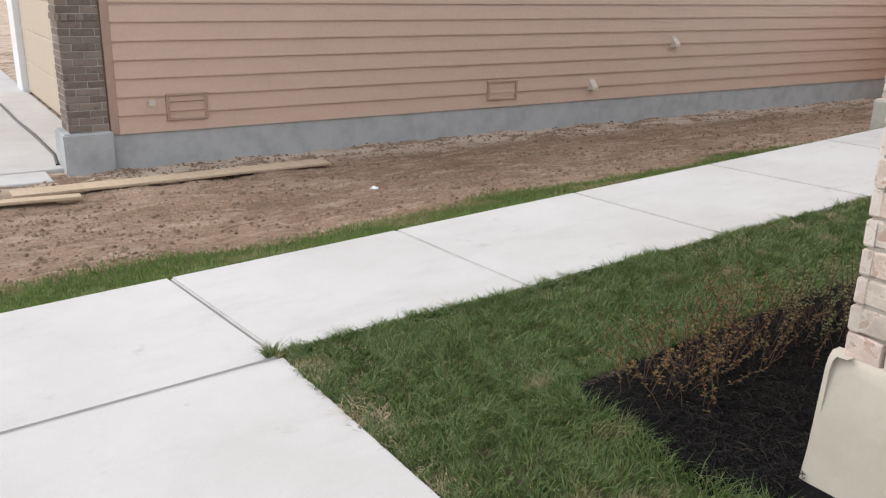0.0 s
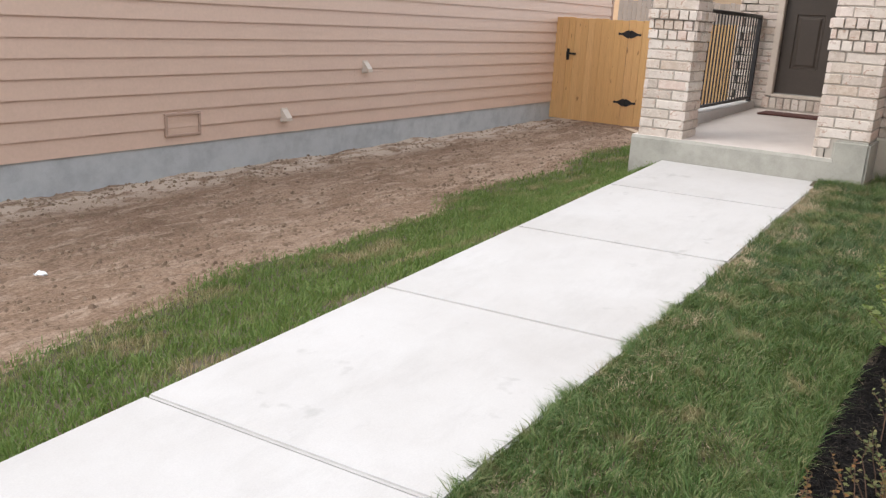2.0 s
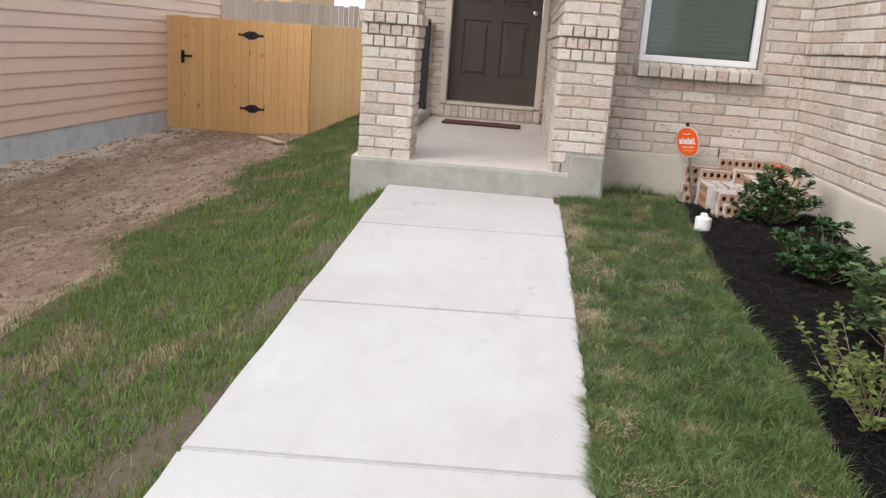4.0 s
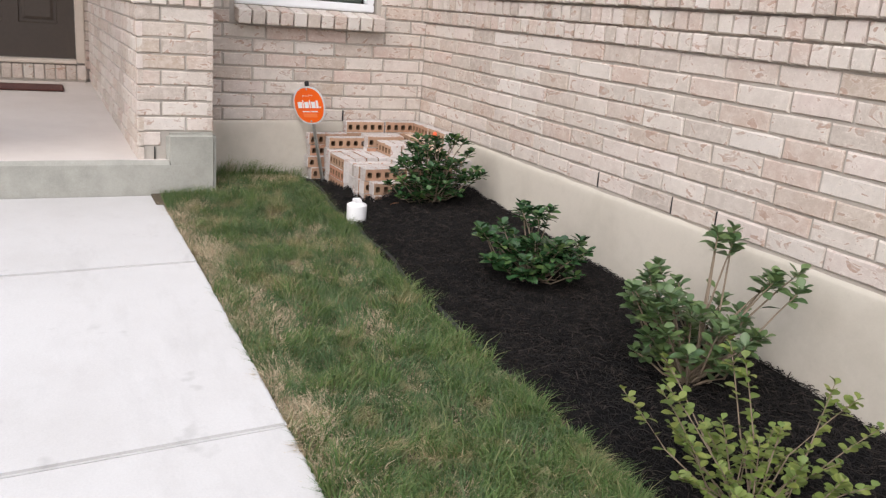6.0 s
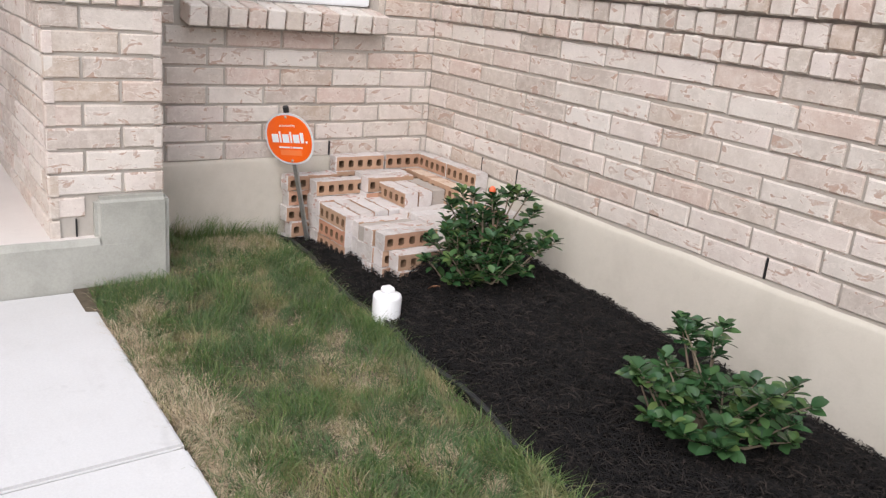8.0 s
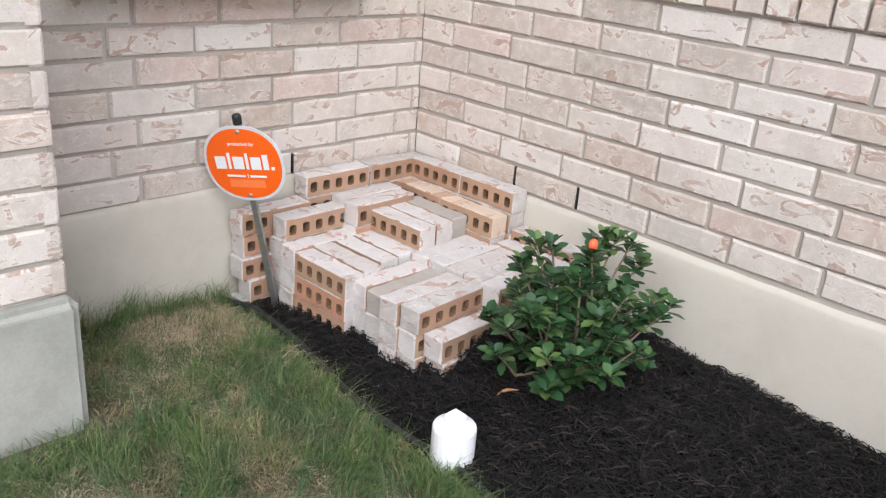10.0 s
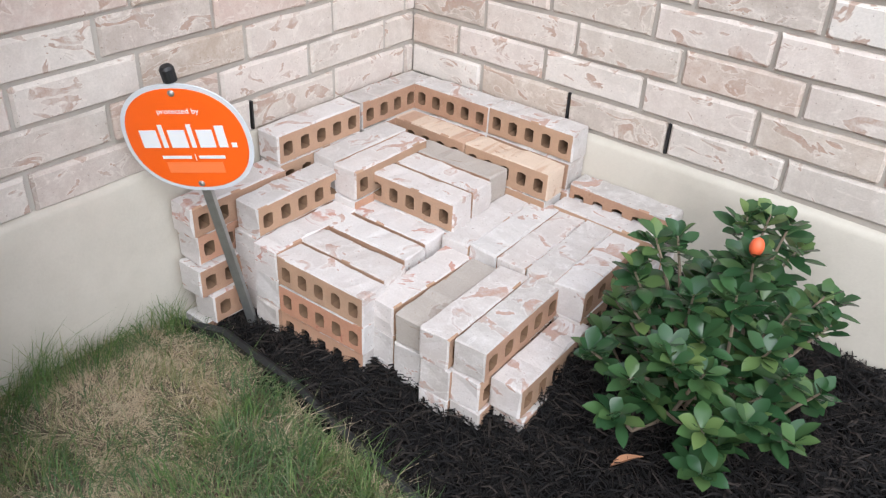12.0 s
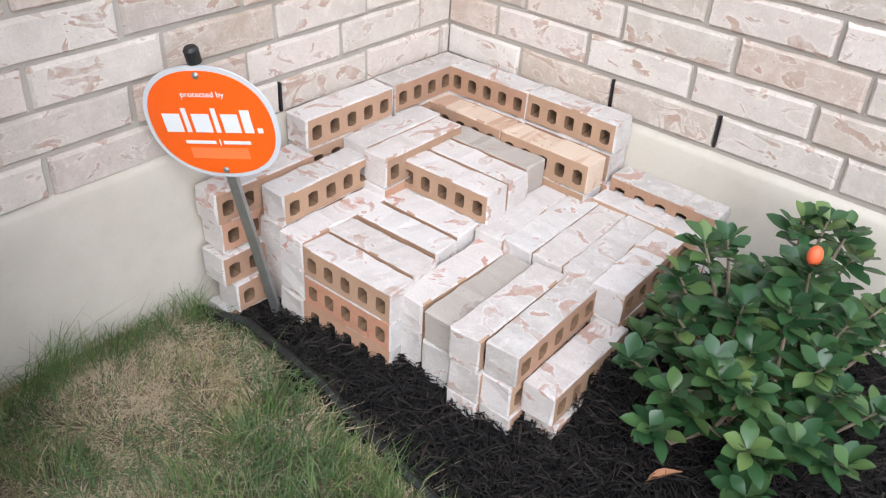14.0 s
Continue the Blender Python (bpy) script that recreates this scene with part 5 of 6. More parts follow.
def shrub(name, label, x, y, tips, leaf_len, leaf_w, per_tip, mat, seed, buds=0, stem_r=0.004, whorl=0.05, category="shrub", side=0, stems=None, spread=0.02):
    """A low shrub: stems from one foot to the tips (dx, dy, height), each with a rosette of leaves at its end and a few lower down."""
    r = random.Random(seed)
    z0 = ground_z(x, y) - 0.01
    root = empty(name, label, category, "shrubs in the mulch bed")
    verts, faces, ends = [], [], []
    for dx, dy, h in tips:
        tip = Vector((x + dx, y + dy, z0 + h))
        foot_ = Vector((x + r.uniform(-spread, spread) + (dx * 0.5 if spread > 0.05 else 0), y + r.uniform(-spread, spread) + (dy * 0.5 if spread > 0.05 else 0), z0))
        midp = foot_.lerp(tip, 0.5) + Vector((r.uniform(-0.03, 0.03), r.uniform(-0.03, 0.03), r.uniform(-0.04, 0.02)))
        curve = [foot_, foot_.lerp(midp, 0.55) + Vector((0, 0, 0.01)), midp, midp.lerp(tip, 0.6) + Vector((0, 0, 0.006)), tip]
        stem = bmesh.new()
        tube(stem, curve, [stem_r * 1.3, stem_r * 1.1, stem_r, stem_r * 0.8, stem_r * 0.5], 6, False)
        part("stem", stem, stems or M_STEM, root)
        axis = (tip - midp).normalized()
        ends.append((tip, axis))
        n = per_tip + r.randint(-2, 2)
        for k in range(n):
            t = k / max(1, n - 1)
            az = k * 2.4 + r.uniform(-0.3, 0.3)
            side_v = Vector((math.cos(az), math.sin(az), 0))
            rise = r.uniform(-0.15, 0.35) + 1.1 * t * t
            at = tip - axis * (whorl * (1 - t)) * r.uniform(0.6, 1.4)
            add_leaf(verts, faces, at, side_v + axis * 0.3 + Vector((0, 0, rise * 0.8)), leaf_len * r.uniform(0.7, 1.1) * (1 - 0.35 * t), leaf_w * r.uniform(0.8, 1.15), r)
        for k in range(side):
            t = 4 * r.uniform(0.4, 0.96)
            i = min(3, int(t))
            at = curve[i].lerp(curve[i + 1], t - i)
            az = r.uniform(0, 6.283)
            add_leaf(verts, faces, at, Vector((math.cos(az), math.sin(az), r.uniform(0.0, 0.9))), leaf_len * r.uniform(0.6, 1.0), leaf_w * r.uniform(0.75, 1.1), r)
    crown = raw("crown", verts, faces, mat)
    crown.parent = root
    crown.data.polygons.foreach_set("use_smooth", [True] * len(faces))
    for k in range(buds):
        tip, axis = ends[(k * 5 + 1) % len(ends)]
        bm = bmesh.new()
        bmesh.ops.create_icosphere(bm, subdivisions=2, radius=0.013)
        for v in bm.verts:
            v.co.z *= 1.25
            v.co.x *= 0.85
        bmesh.ops.translate(bm, verts=bm.verts, vec=tip + Vector((0, 0, 0.018)))
        part("bud", bm, M_FLOWER, root, "orange-red bud", True)
    return root


def dome(n, rx, ry, h, seed, low=0.25):
    r = random.Random(seed)
    out = []
    for k in range(n):
        a, q = k * 2.39996 + r.uniform(-0.25, 0.25), math.sqrt((k + 0.5) / n)
        out.append((rx * q * math.cos(a) * r.uniform(0.85, 1.1), ry * q * math.sin(a) * r.uniform(0.85, 1.1), h * (low + (1 - low) * math.sqrt(max(0, 1 - q * q * 0.95))) * r.uniform(0.8, 1.08)))
    return out


shrub("evergreen_shrub", "dense dark glossy evergreen shrub beside stacked bricks", 6.955, 1.0, [(0.0, -0.04, 0.31), (-0.03, 0.0, 0.345)] + dome(36, 0.20, 0.23, 0.29, 1, 0.06) + dome(16, 0.15, 0.17, 0.19, 41, 0.1) + [(0.0, -0.15, 0.345), (0.03, -0.13, 0.34), (-0.03, -0.17, 0.33), (-0.05, -0.20, 0.28), (0.12, 0.02, 0.325), (0.10, -0.02, 0.32), (0.13, 0.06, 0.28), (-0.11, -0.21, 0.20), (-0.14, -0.18, 0.17), (-0.13, -0.24, 0.18)],
      0.060, 0.025, 14, M_LEAF, 2, 1, 0.0035, 0.035, side=5)
shrub("evergreen_shrub", "low spreading evergreen shrub with glossy leaves", 5.86, 1.04, dome(26, 0.21, 0.20, 0.19, 3, 0.3) + [(-0.17 + 0.05 * math.cos(k * 1.3), -0.06 + 0.06 * math.sin(k * 1.3), 0.19 + 0.03 * math.sin(k * 2.1)) for k in range(7)] + [(0.13 + 0.06 * math.cos(k * 1.4), -0.07 + 0.06 * math.sin(k * 1.4), 0.27 + 0.02 * math.sin(k * 3.0)) for k in range(6)] + [(0.10 + 0.05 * math.cos(k * 1.6), 0.15 + 0.05 * math.sin(k * 1.6), 0.20 + 0.03 * math.sin(k * 2.5)) for k in range(6)] + [(-0.05, 0.17, 0.10), (-0.14, 0.12, 0.09), (0.02, 0.2, 0.11)],
      0.064, 0.030, 14, M_LEAF, 5, 0, 0.003, 0.045, side=3)
shrub("evergreen_shrub", "open leggy evergreen shrub with bare stems", 4.96, 1.02, dome(24, 0.24, 0.24, 0.30, 7, 0.45) + dome(12, 0.2, 0.2, 0.17, 8, 0.5) + [(0.05 + 0.06 * math.cos(k * 1.3), 0.16 + 0.06 * math.sin(k * 1.3), 0.30 + 0.03 * math.sin(k * 2.3)) for k in range(8)] + [(0.20 + 0.05 * math.cos(k * 1.5), -0.02 + 0.06 * math.sin(k * 1.5), 0.30 + 0.03 * math.sin(k * 1.9)) for k in range(7)] + [(0.08 + 0.035 * math.cos(k * 1.6), -0.14 + 0.035 * math.sin(k * 1.6), 0.47 + 0.015 * math.sin(k * 2.7)) for k in range(4)] + [(-0.12 + 0.05 * math.cos(k * 1.6), -0.22 + 0.05 * math.sin(k * 1.6), 0.38 + 0.02 * math.sin(k * 2.7)) for k in range(5)],
      0.062, 0.029, 13, M_LEAFYOUNG, 9, 0, 0.0034, 0.05, side=1)
shrub("lime_shrub", "yellow-green small-leaved shrub growing in mulch", 4.38, 1.34, dome(24, 0.27, 0.25, 0.26, 12, 0.4) + [(0.20, -0.06, 0.40), (0.17, -0.09, 0.36), (0.15, 0.17, 0.33), (0.19, 0.15, 0.30), (0.27, 0.2, 0.27), (0.02, -0.24, 0.34), (-0.02, -0.28, 0.31), (-0.08, -0.3, 0.26), (0.29, 0.06, 0.33)],
      0.035, 0.021, 12, M_LEAFLIME, 14, 0, 0.002, 0.09, side=11)
shrub("rusty_shrub", "sparse rust-brown dying shrub in mulch", 2.44, 1.22, dome(52, 0.34, 0.26, 0.27, 21, 0.3), 0.016, 0.009, 13, M_LEAFRUST, 22, 0, 0.0014, 0.14, side=7, stems=M_TWIG, spread=0.11)
shrub("rusty_shrub", "sparse rust-brown dying shrub in mulch", 2.80, 1.26, dome(46, 0.30, 0.26, 0.33, 23, 0.35), 0.016, 0.009, 13, M_LEAFRUST, 24, 0, 0.0014, 0.14, side=7, stems=M_TWIG, spread=0.11)
shrub("olive_shrub", "small olive-green twiggy shrub in mulch", 3.20, 1.18, dome(54, 0.28, 0.24, 0.30, 25, 0.3), 0.020, 0.011, 13, M_LEAFOLIVE, 26, 0, 0.0015, 0.12, side=4, stems=M_TWIG, spread=0.11)
shrub("olive_shrub", "small olive-green twiggy shrub in mulch", 3.66, 1.20, dome(54, 0.26, 0.22, 0.27, 27, 0.3), 0.020, 0.011, 13, M_LEAFOLIVE, 28, 0, 0.0015, 0.12, side=4, stems=M_TWIG, spread=0.11)

# fallen leaf on the mulch
bm_v, bm_f = leaf_shape(0.055, 0.02, 0.5, 0.3)
ob = raw("fallen_leaf", bm_v, bm_f, M_DRYLEAF)
ob.matrix_world = pose(6.97, 1.15, ground_z(6.97, 1.15) + 0.022, 10, 5, 40)
tagged(ob, "curled dry brown leaf on black mulch", "leaf", "fallen leaves")
ob = raw("fallen_leaf", *leaf_shape(0.045, 0.02, 0.4, 0.3), M_DRYLEAF)
ob.matrix_world = pose(7.11, 1.395, ground_z(7.11, 1.395) + 0.022, -8, 6, 150)
tagged(ob, "curled dry brown leaf beside the lawn edging", "leaf", "fallen leaves")
bm = bmesh.new()
bmesh.ops.create_icosphere(bm, subdivisions=2, radius=0.011)
for v in bm.verts:
    v.co *= 1 + 0.4 * noise.noise(v.co * 60)
    v.co.z *= 0.6
ob = link("pebble", bm, M_PALEMORTAR, True)
ob.location = (7.03, 1.385, ground_z(7.03, 1.385) + 0.016)
tagged(ob, "small pale pebble lying on black mulch", "pebble")

# ---------------------------------------------------------------- bricks of the walls
Z0 = LEDGE + 0.004
BAND = (Z0 + 8 * COURSE, 3)
LOW = Z0 - 2 * COURSE
brick_wall(garage_wall, F_GARAGE, BX - GX0, Z0, TOP, near=lambda u, z: u > 0.9 and z < 1.26 or u > 4.2 and z < 1.42, band=BAND, first=0.0718, bond=0.3)
brick_wall(garage_wall, F_GARAGE_FRONT, 2.5, LOW, TOP, first=0.13, band=BAND)
brick_wall(garage_wall, F_GARAGE, 0.29, LOW, Z0 - 0.004, first=0.0718)
brick_wall(window_wall, facing(BX, 1.97, "west"), 1.97 - GY, Z0, TOP, near=lambda u, z: z < 1.9, first=0.102, bond=0.7, band=(9, 0), holes=((1.97 - WY1 - 0.03, 1.97 - WY0 + 0.03, 1.21, 2.56),))
brick_wall(porch_wall, facing(PX, 2.335, "west"), 0.365, LOW, TOP, near=lambda u, z: z < 1.9, band=BAND, cut=lambda a, b, z: z < 0.645 and b > 0.14)
brick_wall(porch_wall, facing(PX, 1.97, "south"), BX - PX, Z0, TOP, near=lambda u, z: z < 1.9, band=(9, 0))
brick_wall(porch_wall, facing(PX, 2.335, "north"), DOORX - PX, LOW, TOP, near=lambda u, z: z < 1.9, band=BAND, first=0.12)
brick_wall(left_pier, facing(PX, 3.65, "west"), 0.36, LOW, TOP, near=lambda u, z: z < 1.9, band=BAND)
brick_wall(left_pier, facing(PX, 3.29, "south"), 0.36, LOW, TOP, near=lambda u, z: z < 1.9, band=BAND, first=0.12)
brick_wall(left_pier, facing(PX, 3.65, "north"), 0.36, LOW, TOP, near=lambda u, z: z < 1.9, band=BAND, first=0.12)
brick_wall(door_wall, facing(DOORX, 3.80, "west"), 0.40, 0.59, TOP, near=lambda u, z: z < 1.9, band=(9, 0), first=0.05)
brick_wall(door_wall, facing(DOORX, 2.37, "west"), 0.05, 0.59, TOP, near=lambda u, z: z < 1.9, band=(9, 0), first=0.05)
brick_wall(door_wall, facing(DOORX, 3.80, "north"), 6.0, 0.21, TOP, band=(9, 0))
for m in ("west", "south"):
    brick_wall(corner_wall, facing(1.80, SY - 0.03 + (0.42 if m == "west" else 0), m), 0.42 if m == "west" else 0.40, SZ0 + 0.055, 3.1, near=lambda u, z: z < 1.6, band=(0.95, 1))
corner_wall.data.materials.clear()
corner_wall.data.materials.append(M_PALEMORTAR)
dark_copies = {}
for ob in corner_wall.children:
    if ob.data.name not in dark_copies:
        dark_copies[ob.data.name] = ob.data.copy()
        dark_copies[ob.data.name].materials.clear()
        dark_copies[ob.data.name].materials.append(M_DARKBRICK)
    ob.data = dark_copies[ob.data.name]

# weep joints
for k, (x, y, z, d) in enumerate(((7.484, GY, Z0 + 0.033, "y"), (7.2467, GY, Z0 + 0.033, "y"), (6.0602, GY, Z0 + 0.033, "y"), (5.5856, GY, Z0 + 0.033, "y"), (5.3483, GY, Z0 + 0.033, "y"), (BX, 1.1276, Z0 + 0.033, "x"), (PX, 2.255, 0.55, "x"), (PX, 3.411, 0.565, "x"))):
    s = (x - 0.0026, x + 0.0026, y - 0.01, y - 0.003, z - 0.032, z + 0.033) if d == "y" else (x + 0.001, x + 0.01, y - 0.0025, y + 0.0025, z - 0.03, z + 0.03)
    tagged(link("weep_hole", boxes(s), M_BLACKPLASTIC), "dark open weep joint in the lowest brick course", "weep hole", kind="structure")


# ---------------------------------------------------------------- mulch shreds and grass
def shreds(n, seed):
    r = np.random.RandomState(seed)
    verts, faces = [], []
    k = 0
    while k < n:
        x, y = r.uniform(2.1, 7.92), r.uniform(GY + 0.01, 1.56)
        if y > bed_edge(x) - 0.012 or x < bed_left(y):
            continue
        near = x > 5.2
        if not near and r.rand() < 0.6:
            continue
        k += 1
        l, w = r.uniform(0.010, 0.055), 0.0006 + 0.0024 * r.rand() ** 2.6
        a, tilt = r.uniform(0, 6.283), r.normal(0, 0.28)
        ca, sa = math.cos(a), math.sin(a)
        z = ground_z(x, y) + r.uniform(0.0, 0.012)
        bend = r.uniform(-0.006, 0.010)
        base = len(verts)
        for t in (-0.5, 0.0, 0.5):
            zz = z + t * l * math.sin(tilt) + (bend if t == 0 else 0) + 0.004
            px_, py_ = x + ca * l * t, y + sa * l * t
            ww = w * (1.0 if t == 0 else 0.5)
            verts += [(px_ - sa * ww, py_ + ca * ww, zz), (px_ + sa * ww, py_ - ca * ww, zz), (px_, py_, zz + w * 0.9)]
        for q in (0, 3):
            faces += [(base + q, base + q + 3, base + q + 5, base + q + 2), (base + q + 2, base + q + 5, base + q + 4, base + q + 1)]
    ob = raw("mulch", verts, faces, M_SHREDS)
    return tagged(ob, "shredded black bark mulch", "mulch", kind="stuff")


shreds(95000, 3)


def blades(name, label, area, n, mat, seed, hmin, hmax, keep, width=0.0016, lean=0.5):
    r = np.random.RandomState(seed)
    verts, faces = [], []
    x0, x1, y0, y1 = area
    made = 0
    while made < n:
        x, y = r.uniform(x0, x1), r.uniform(y0, y1)
        kp = keep(x, y)
        if kp <= 0 or r.rand() > kp:
            continue
        made += 1
        clump = 0.5 + 0.5 * noise.noise((x * 4.3, y * 4.3, seed))
        tuft = 0.5 + 0.5 * noise.noise((x * 17.0, y * 17.0, seed + 3))
        h = (hmin + (hmax - hmin) * r.rand() ** 1.4) * (0.45 + 0.6 * clump + 0.5 * tuft * tuft)
        a = r.uniform(0, 6.283)
        f = 9.0 * noise.noise((x * 6.5, y * 6.5, seed + 7)) + r.normal(0, 0.9)
        ln = h * lean * r.uniform(0.2, 1.7)
        w = width * r.uniform(0.7, 1.5) * (1 - 0.42 * smooth01((x - 5.6) / 1.0) * (y < WALK_Y0 + 0.1))
        z = ground_z(x, y) - 0.004 if x > 1.40 or y > WALK_Y1 else surface_z(x, y)
        ca, sa, cf, sf = math.cos(a) * w, math.sin(a) * w, math.cos(f) * ln, math.sin(f) * ln
        base = len(verts)
        verts += [(x - ca, y - sa, z), (x + ca, y + sa, z), (x - ca * 0.8 + cf * 0.35, y - sa * 0.8 + sf * 0.35, z + h * 0.6), (x + ca * 0.8 + cf * 0.35, y + sa * 0.8 + sf * 0.35, z + h * 0.6), (x + cf, y + sf, z + h * r.uniform(0.75, 1.0))]
        faces += [(base, base + 1, base + 3, base + 2), (base + 2, base + 3, base + 4)]
    ob = raw(name, verts, faces, mat)
    return tagged(ob, label, "grass", kind="stuff")


DRY_SPOTS = ((6.58, 1.67, 0.13), (5.86, 2.06, 0.14), (5.76, 1.76, 0.16), (5.40, 1.90, 0.15), (4.75, 1.85, 0.10), (7.74, 1.62, 0.17), (7.74, 1.45, 0.15))


def dry_patch(x, y):
    n = noise.noise((x * 3.1, y * 4.4, 8)) + 0.7 * noise.noise((x * 8.5, y * 9.5, 3)) + 0.4 * noise.noise((x * 19, y * 19, 5))
    dry = 0.75 * smooth01((n - 0.05) * 2.2) + sum(0.95 * math.exp(-((x - a) ** 2 + (y - b) ** 2 * 1.6) / c ** 2) for a, b, c in DRY_SPOTS)
    lush = math.exp(-((x - 7.28) / 0.28) ** 2 - ((y - 1.62) / 0.26) ** 2)
    return min(1.0, dry) * (1 - 0.9 * lush)


def worn_edge(x, y):
    """Dry band of lawn along the walk."""
    return 0.85 * smooth01((y - WALK_Y0 + 0.20 + 0.10 * noise.noise((x * 2.7, 1, 2))) / 0.14) * smooth01((x - 4.3) / 0.8) * smooth01(0.75 + 1.2 * noise.noise((x * 3.3, y * 3.3, 4)))


def keep_right(x, y):
    if x > BX - 0.02 or (x > PX - 0.05 and y > 1.93):
        return 0
    e = bed_edge(x) if x > bed_left(y) + 0.01 else -9
    if y < e + 0.005 or y > WALK_Y0 + overhang(x):
        return 0
    if x < 1.42 + 0.03 * noise.noise((0, y * 6, 3)) - 0.02 * smooth01((y - 1.6) / 0.5):
        return 0
    thin = noise.noise((x * 2.3, y * 2.3, 1.0))
    bare = max(dry_patch(x, y) * smooth01((x - 4.6) / 1.5), worn_edge(x, y))
    return max(0.05, (1.0 if x < 5 else max(0.4, 0.9 - 0.7 * thin)) * (1 - 0.8 * bare))


def straw_right(x, y):
    if keep_right(x, y) <= 0:
        return 0
    edge = smooth01((y - WALK_Y0 + 0.13 + 0.07 * noise.noise((x * 3, 1, 2))) / 0.1) * smooth01(0.6 + 2.0 * noise.noise((x * 2.1, 4, 4)))
    return min(1.0, 0.1 + 0.9 * dry_patch(x, y) * smooth01((x - 3.6) / 2.2) + 0.4 * edge + 0.8 * worn_edge(x, y) + 0.3 * smooth01((x - 7.4) / 0.25))


blades("lawn_strip", "green lawn strip with few dry spots beside the walk", (1.22, 5.1, 1.3, WALK_Y0 + 0.1), 85000, M_GRASSFRONT, 1, 0.02, 0.062, lambda x, y: keep_right(x, y) * smooth01((5.1 - x) / 0.9), 0.0016, 0.75)
blades("lawn_strip", "patchy green and straw lawn strip beside the walk", (4.2, BX, 1.3, WALK_Y0 + 0.1), 66000, M_GRASS, 31, 0.018, 0.06, lambda x, y: keep_right(x, y) * smooth01((x - 4.2) / 0.9), 0.0015, 0.85)
blades("lawn_tufts", "taller green tufts in the dry lawn", (4.4, BX, 1.45, WALK_Y0), 22000, M_GRASSFRONT, 33, 0.03, 0.08, lambda x, y: keep_right(x, y) * smooth01(0.4 + 2.5 * noise.noise((x * 7, y * 7, 9))), 0.0015, 0.8)
blades("lawn_strip", "green lawn patch beside the driveway", (1.38, 2.26, 0.1, 1.5), 26000, M_GRASSFRONT, 6, 0.02, 0.062, lambda x, y: 1.0 if 1.42 + 0.035 * noise.noise((0, y * 6, 3)) < x < bed_left(y) + 0.02 else 0, 0.0016, 0.7)
blades("edge_grass", "taller grass tufts at the end of the bed", (2.02, 2.28, 0.3, 1.55), 2600, M_GRASSFRONT, 16, 0.04, 0.085, lambda x, y: 1.0 if -0.12 < x - bed_left(y) < 0.03 else 0, 0.0013, 1.0)
blades("straw", "dry straw blades along the driveway's edge", (1.38, 1.62, 0.1, 2.2), 9000, M_STRAW, 18, 0.01, 0.035, lambda x, y: max(0.0, 1.0 - (x - 1.41) / 0.16) * smooth01(0.55 + 1.6 * noise.noise((x * 2, y * 3.0, 5))) if x > 1.405 else 0, 0.0013, 1.8)
blades("straw", "dry straw blades matted among the lawn", (1.3, BX, 1.3, WALK_Y0 + 0.1), 115000, M_STRAW, 12, 0.005, 0.020, straw_right, 0.0011, 3.8)
blades("walk_edge_grass", "grass creeping over the edge of the walk", (1.30, 4.6, WALK_Y0 - 0.04, WALK_Y0 + 0.07), 9000, M_GRASSFRONT, 35, 0.03, 0.06, lambda x, y: 1.0 if -0.03 < y - WALK_Y0 - overhang(x) < 0.004 and x > 1.36 else 0, 0.0015, 1.1)
blades("straw", "dry tan grass standing along the edge of the walk", (3.3, PX - 0.06, WALK_Y0 - 0.24, WALK_Y0 + 0.05), 14000, M_STRAW, 52, 0.018, 0.046, lambda x, y: smooth01((y - WALK_Y0 + 0.21) / 0.12) * smooth01((x - 3.3) / 0.8) * smooth01(0.6 + 1.5 * noise.noise((x * 3.3, y * 3.3, 4))) if y < WALK_Y0 + overhang(x) else 0, 0.0015, 1.2)
blades("edge_grass", "taller grass tufts along the bed edge", (2.1, BX - 0.02, 1.36, 1.64), 8000, M_GRASSFRONT, 9, 0.03, 0.07, lambda x, y: max(0, 0.3 + noise.noise((x * 3.1, 0, 4))) * (1 - 0.7 * smooth01((x - 7.2) / 0.3)) if 0.0 < y - bed_edge(x) < 0.09 else 0, 0.0012, 1.1)


blades("edge_grass", "thin wispy grass against the footing", (7.80, BX - 0.03, 1.38, 1.93), 700, M_GRASSFRONT, 44, 0.05, 0.13, lambda x, y: smooth01((x - 7.80) / 0.09) * max(0.1, 0.5 + noise.noise((0, y * 9, 3))), 0.0012, 0.7)


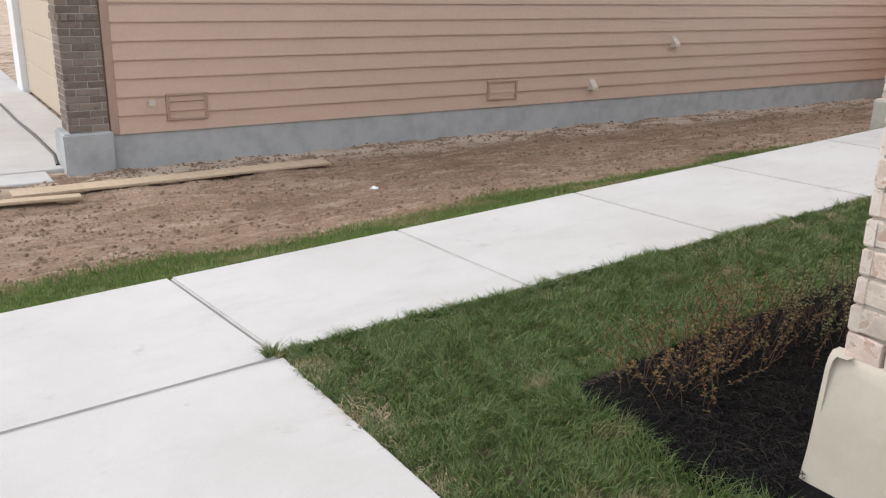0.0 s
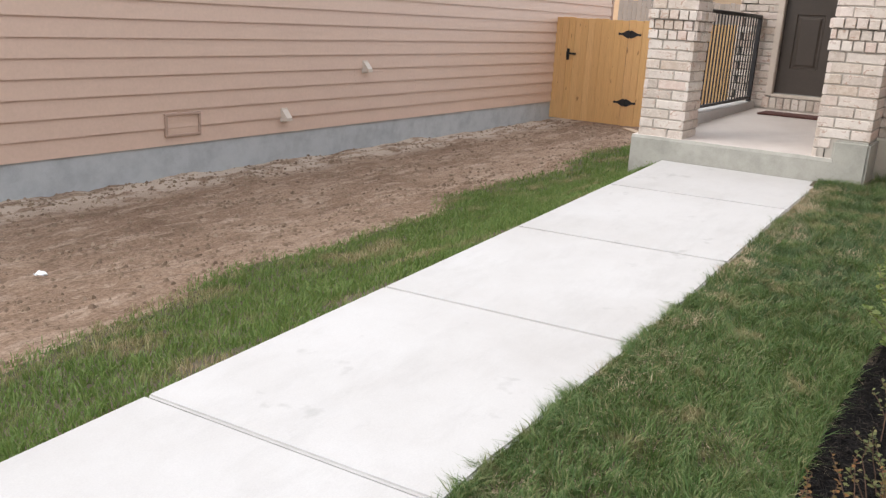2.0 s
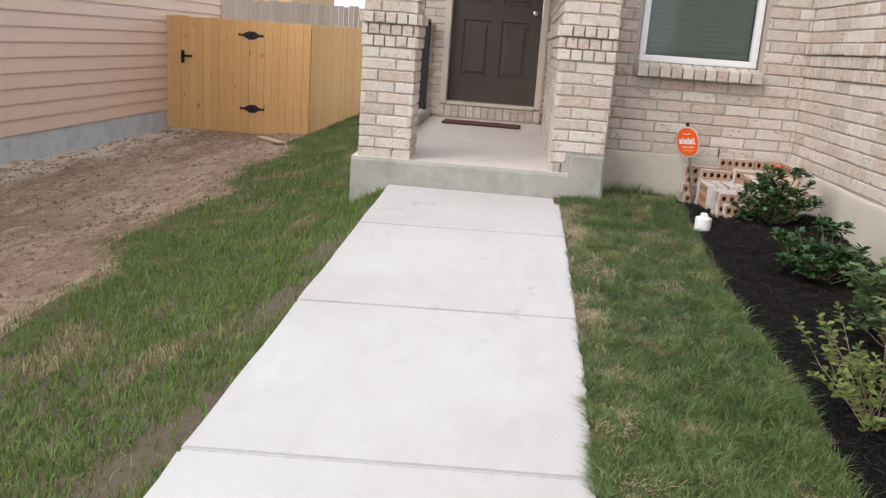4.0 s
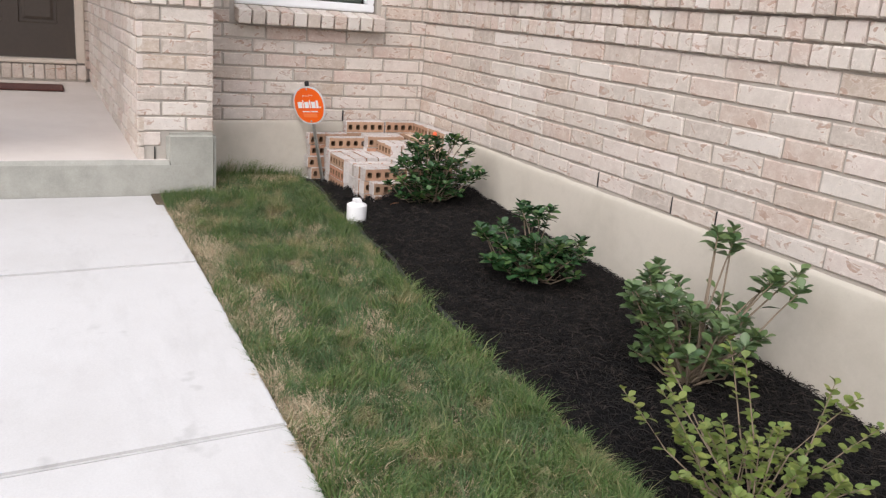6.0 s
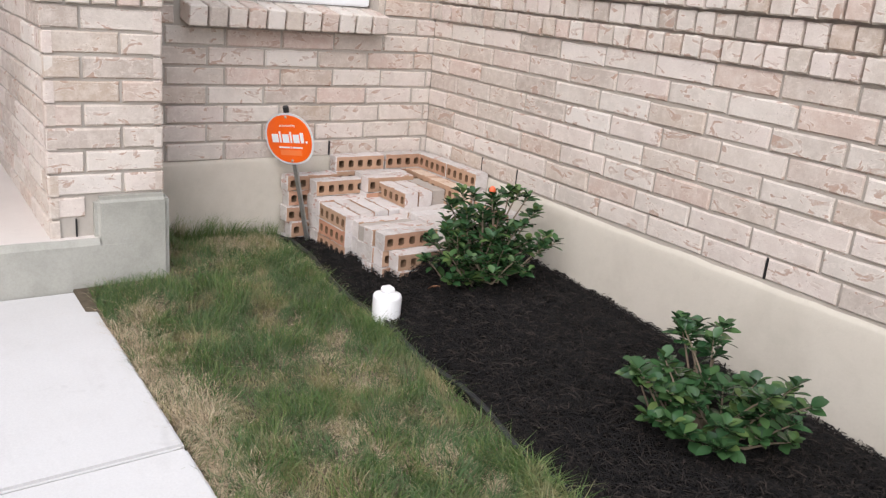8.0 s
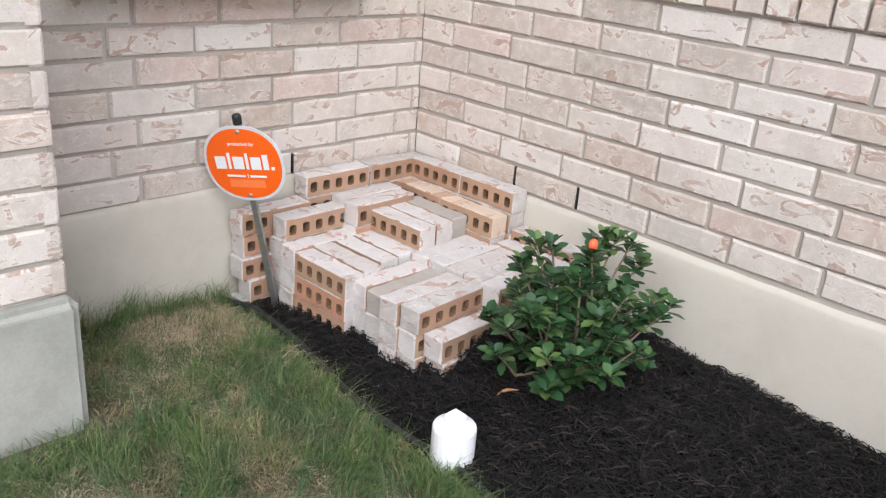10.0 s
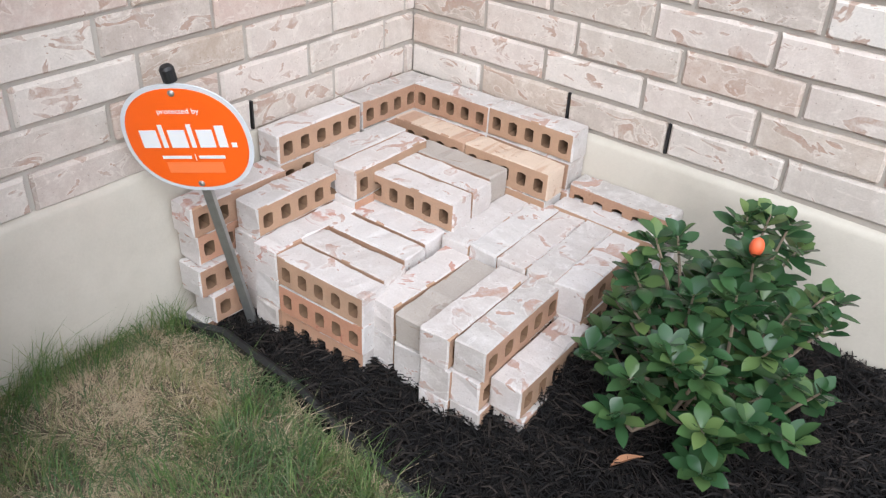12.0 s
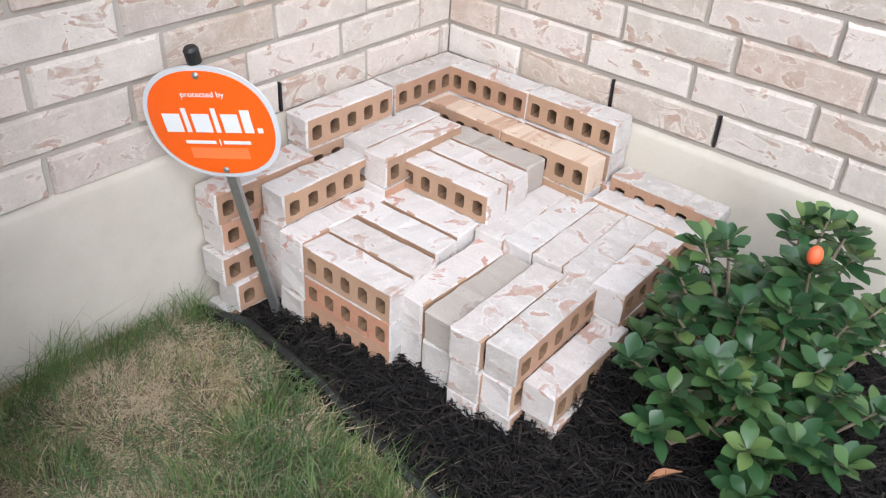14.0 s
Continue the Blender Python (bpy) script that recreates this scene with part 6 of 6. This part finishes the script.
def keep_left(x, y):
    if x > PX - 0.06 and y < 3.72:
        return 0
    if x > DOORX and y < 3.85:
        return 0
    d = dirt_edge(x) - y
    worn = smooth01((WALK_Y1 + 0.28 + 0.2 * noise.noise((x * 2.2, 0, 6)) - y) / 0.15) * smooth01((x - 2.4) / 0.6) * smooth01(0.5 + 2.2 * noise.noise((x * 1.6, y * 2.0, 2)))
    return 0 if d < -0.25 else smooth01((d + 0.25) / 0.5) * (1.0 if x < 8 else 0.6) * (1 - 0.85 * worn)


blades("lawn_slope", "green lawn slope between walk and bare soil", (-1.5, 9.0, WALK_Y1 + 0.005, 5.9), 85000, M_GRASSLEFT, 2, 0.025, 0.07, keep_left, 0.0022)
blades("lawn_slope", "green lawn slope beside the porch and fence", (9.0, 24.0, WALK_Y1 + 0.2, 6.3), 45000, M_GRASSLEFT, 3, 0.03, 0.08, keep_left, 0.004)


def crumbs(n, seed):
    """Crumbs and clods of dry clay on the bare soil."""
    r = np.random.RandomState(seed)
    verts, faces = [], []
    k = 0
    while k < n:
        x, y = r.uniform(-1, 16.7), r.uniform(4.6, 8.97)
        if y < dirt_edge(x) - 0.1 or (x > 10 and r.rand() < 0.5):
            continue
        if noise.noise((x * 1.1, y * 2.2, 6)) + (0.25 if y > 8.3 else 0) < r.uniform(-0.5, 0.4):
            continue
        k += 1
        s = 0.005 + 0.022 * r.rand() ** 3
        z = ground_z(x, y)
        a = r.uniform(0, 6.28)
        base = len(verts)
        for j in range(5):
            q = s * r.uniform(0.7, 1.3)
            verts.append((x + q * math.cos(a + j * 1.257), y + q * math.sin(a + j * 1.257), z - 0.003))
        for j in range(3):
            q = s * r.uniform(0.3, 0.6)
            verts.append((x + q * math.cos(a + j * 2.09), y + q * math.sin(a + j * 2.09), z + s * r.uniform(0.5, 0.9)))
        faces += [(base + 5, base + 6, base + 7), (base, base + 1, base + 5), (base + 1, base + 6, base + 5), (base + 1, base + 2, base + 6), (base + 2, base + 3, base + 6), (base + 3, base + 7, base + 6), (base + 3, base + 4, base + 7), (base + 4, base, base + 7), (base, base + 5, base + 7)]
    return tagged(raw("soil_crumbs", verts, faces, M_CRUMB), "crumbs of dry clay on bare soil", "soil", kind="stuff")


crumbs(12000, 5)
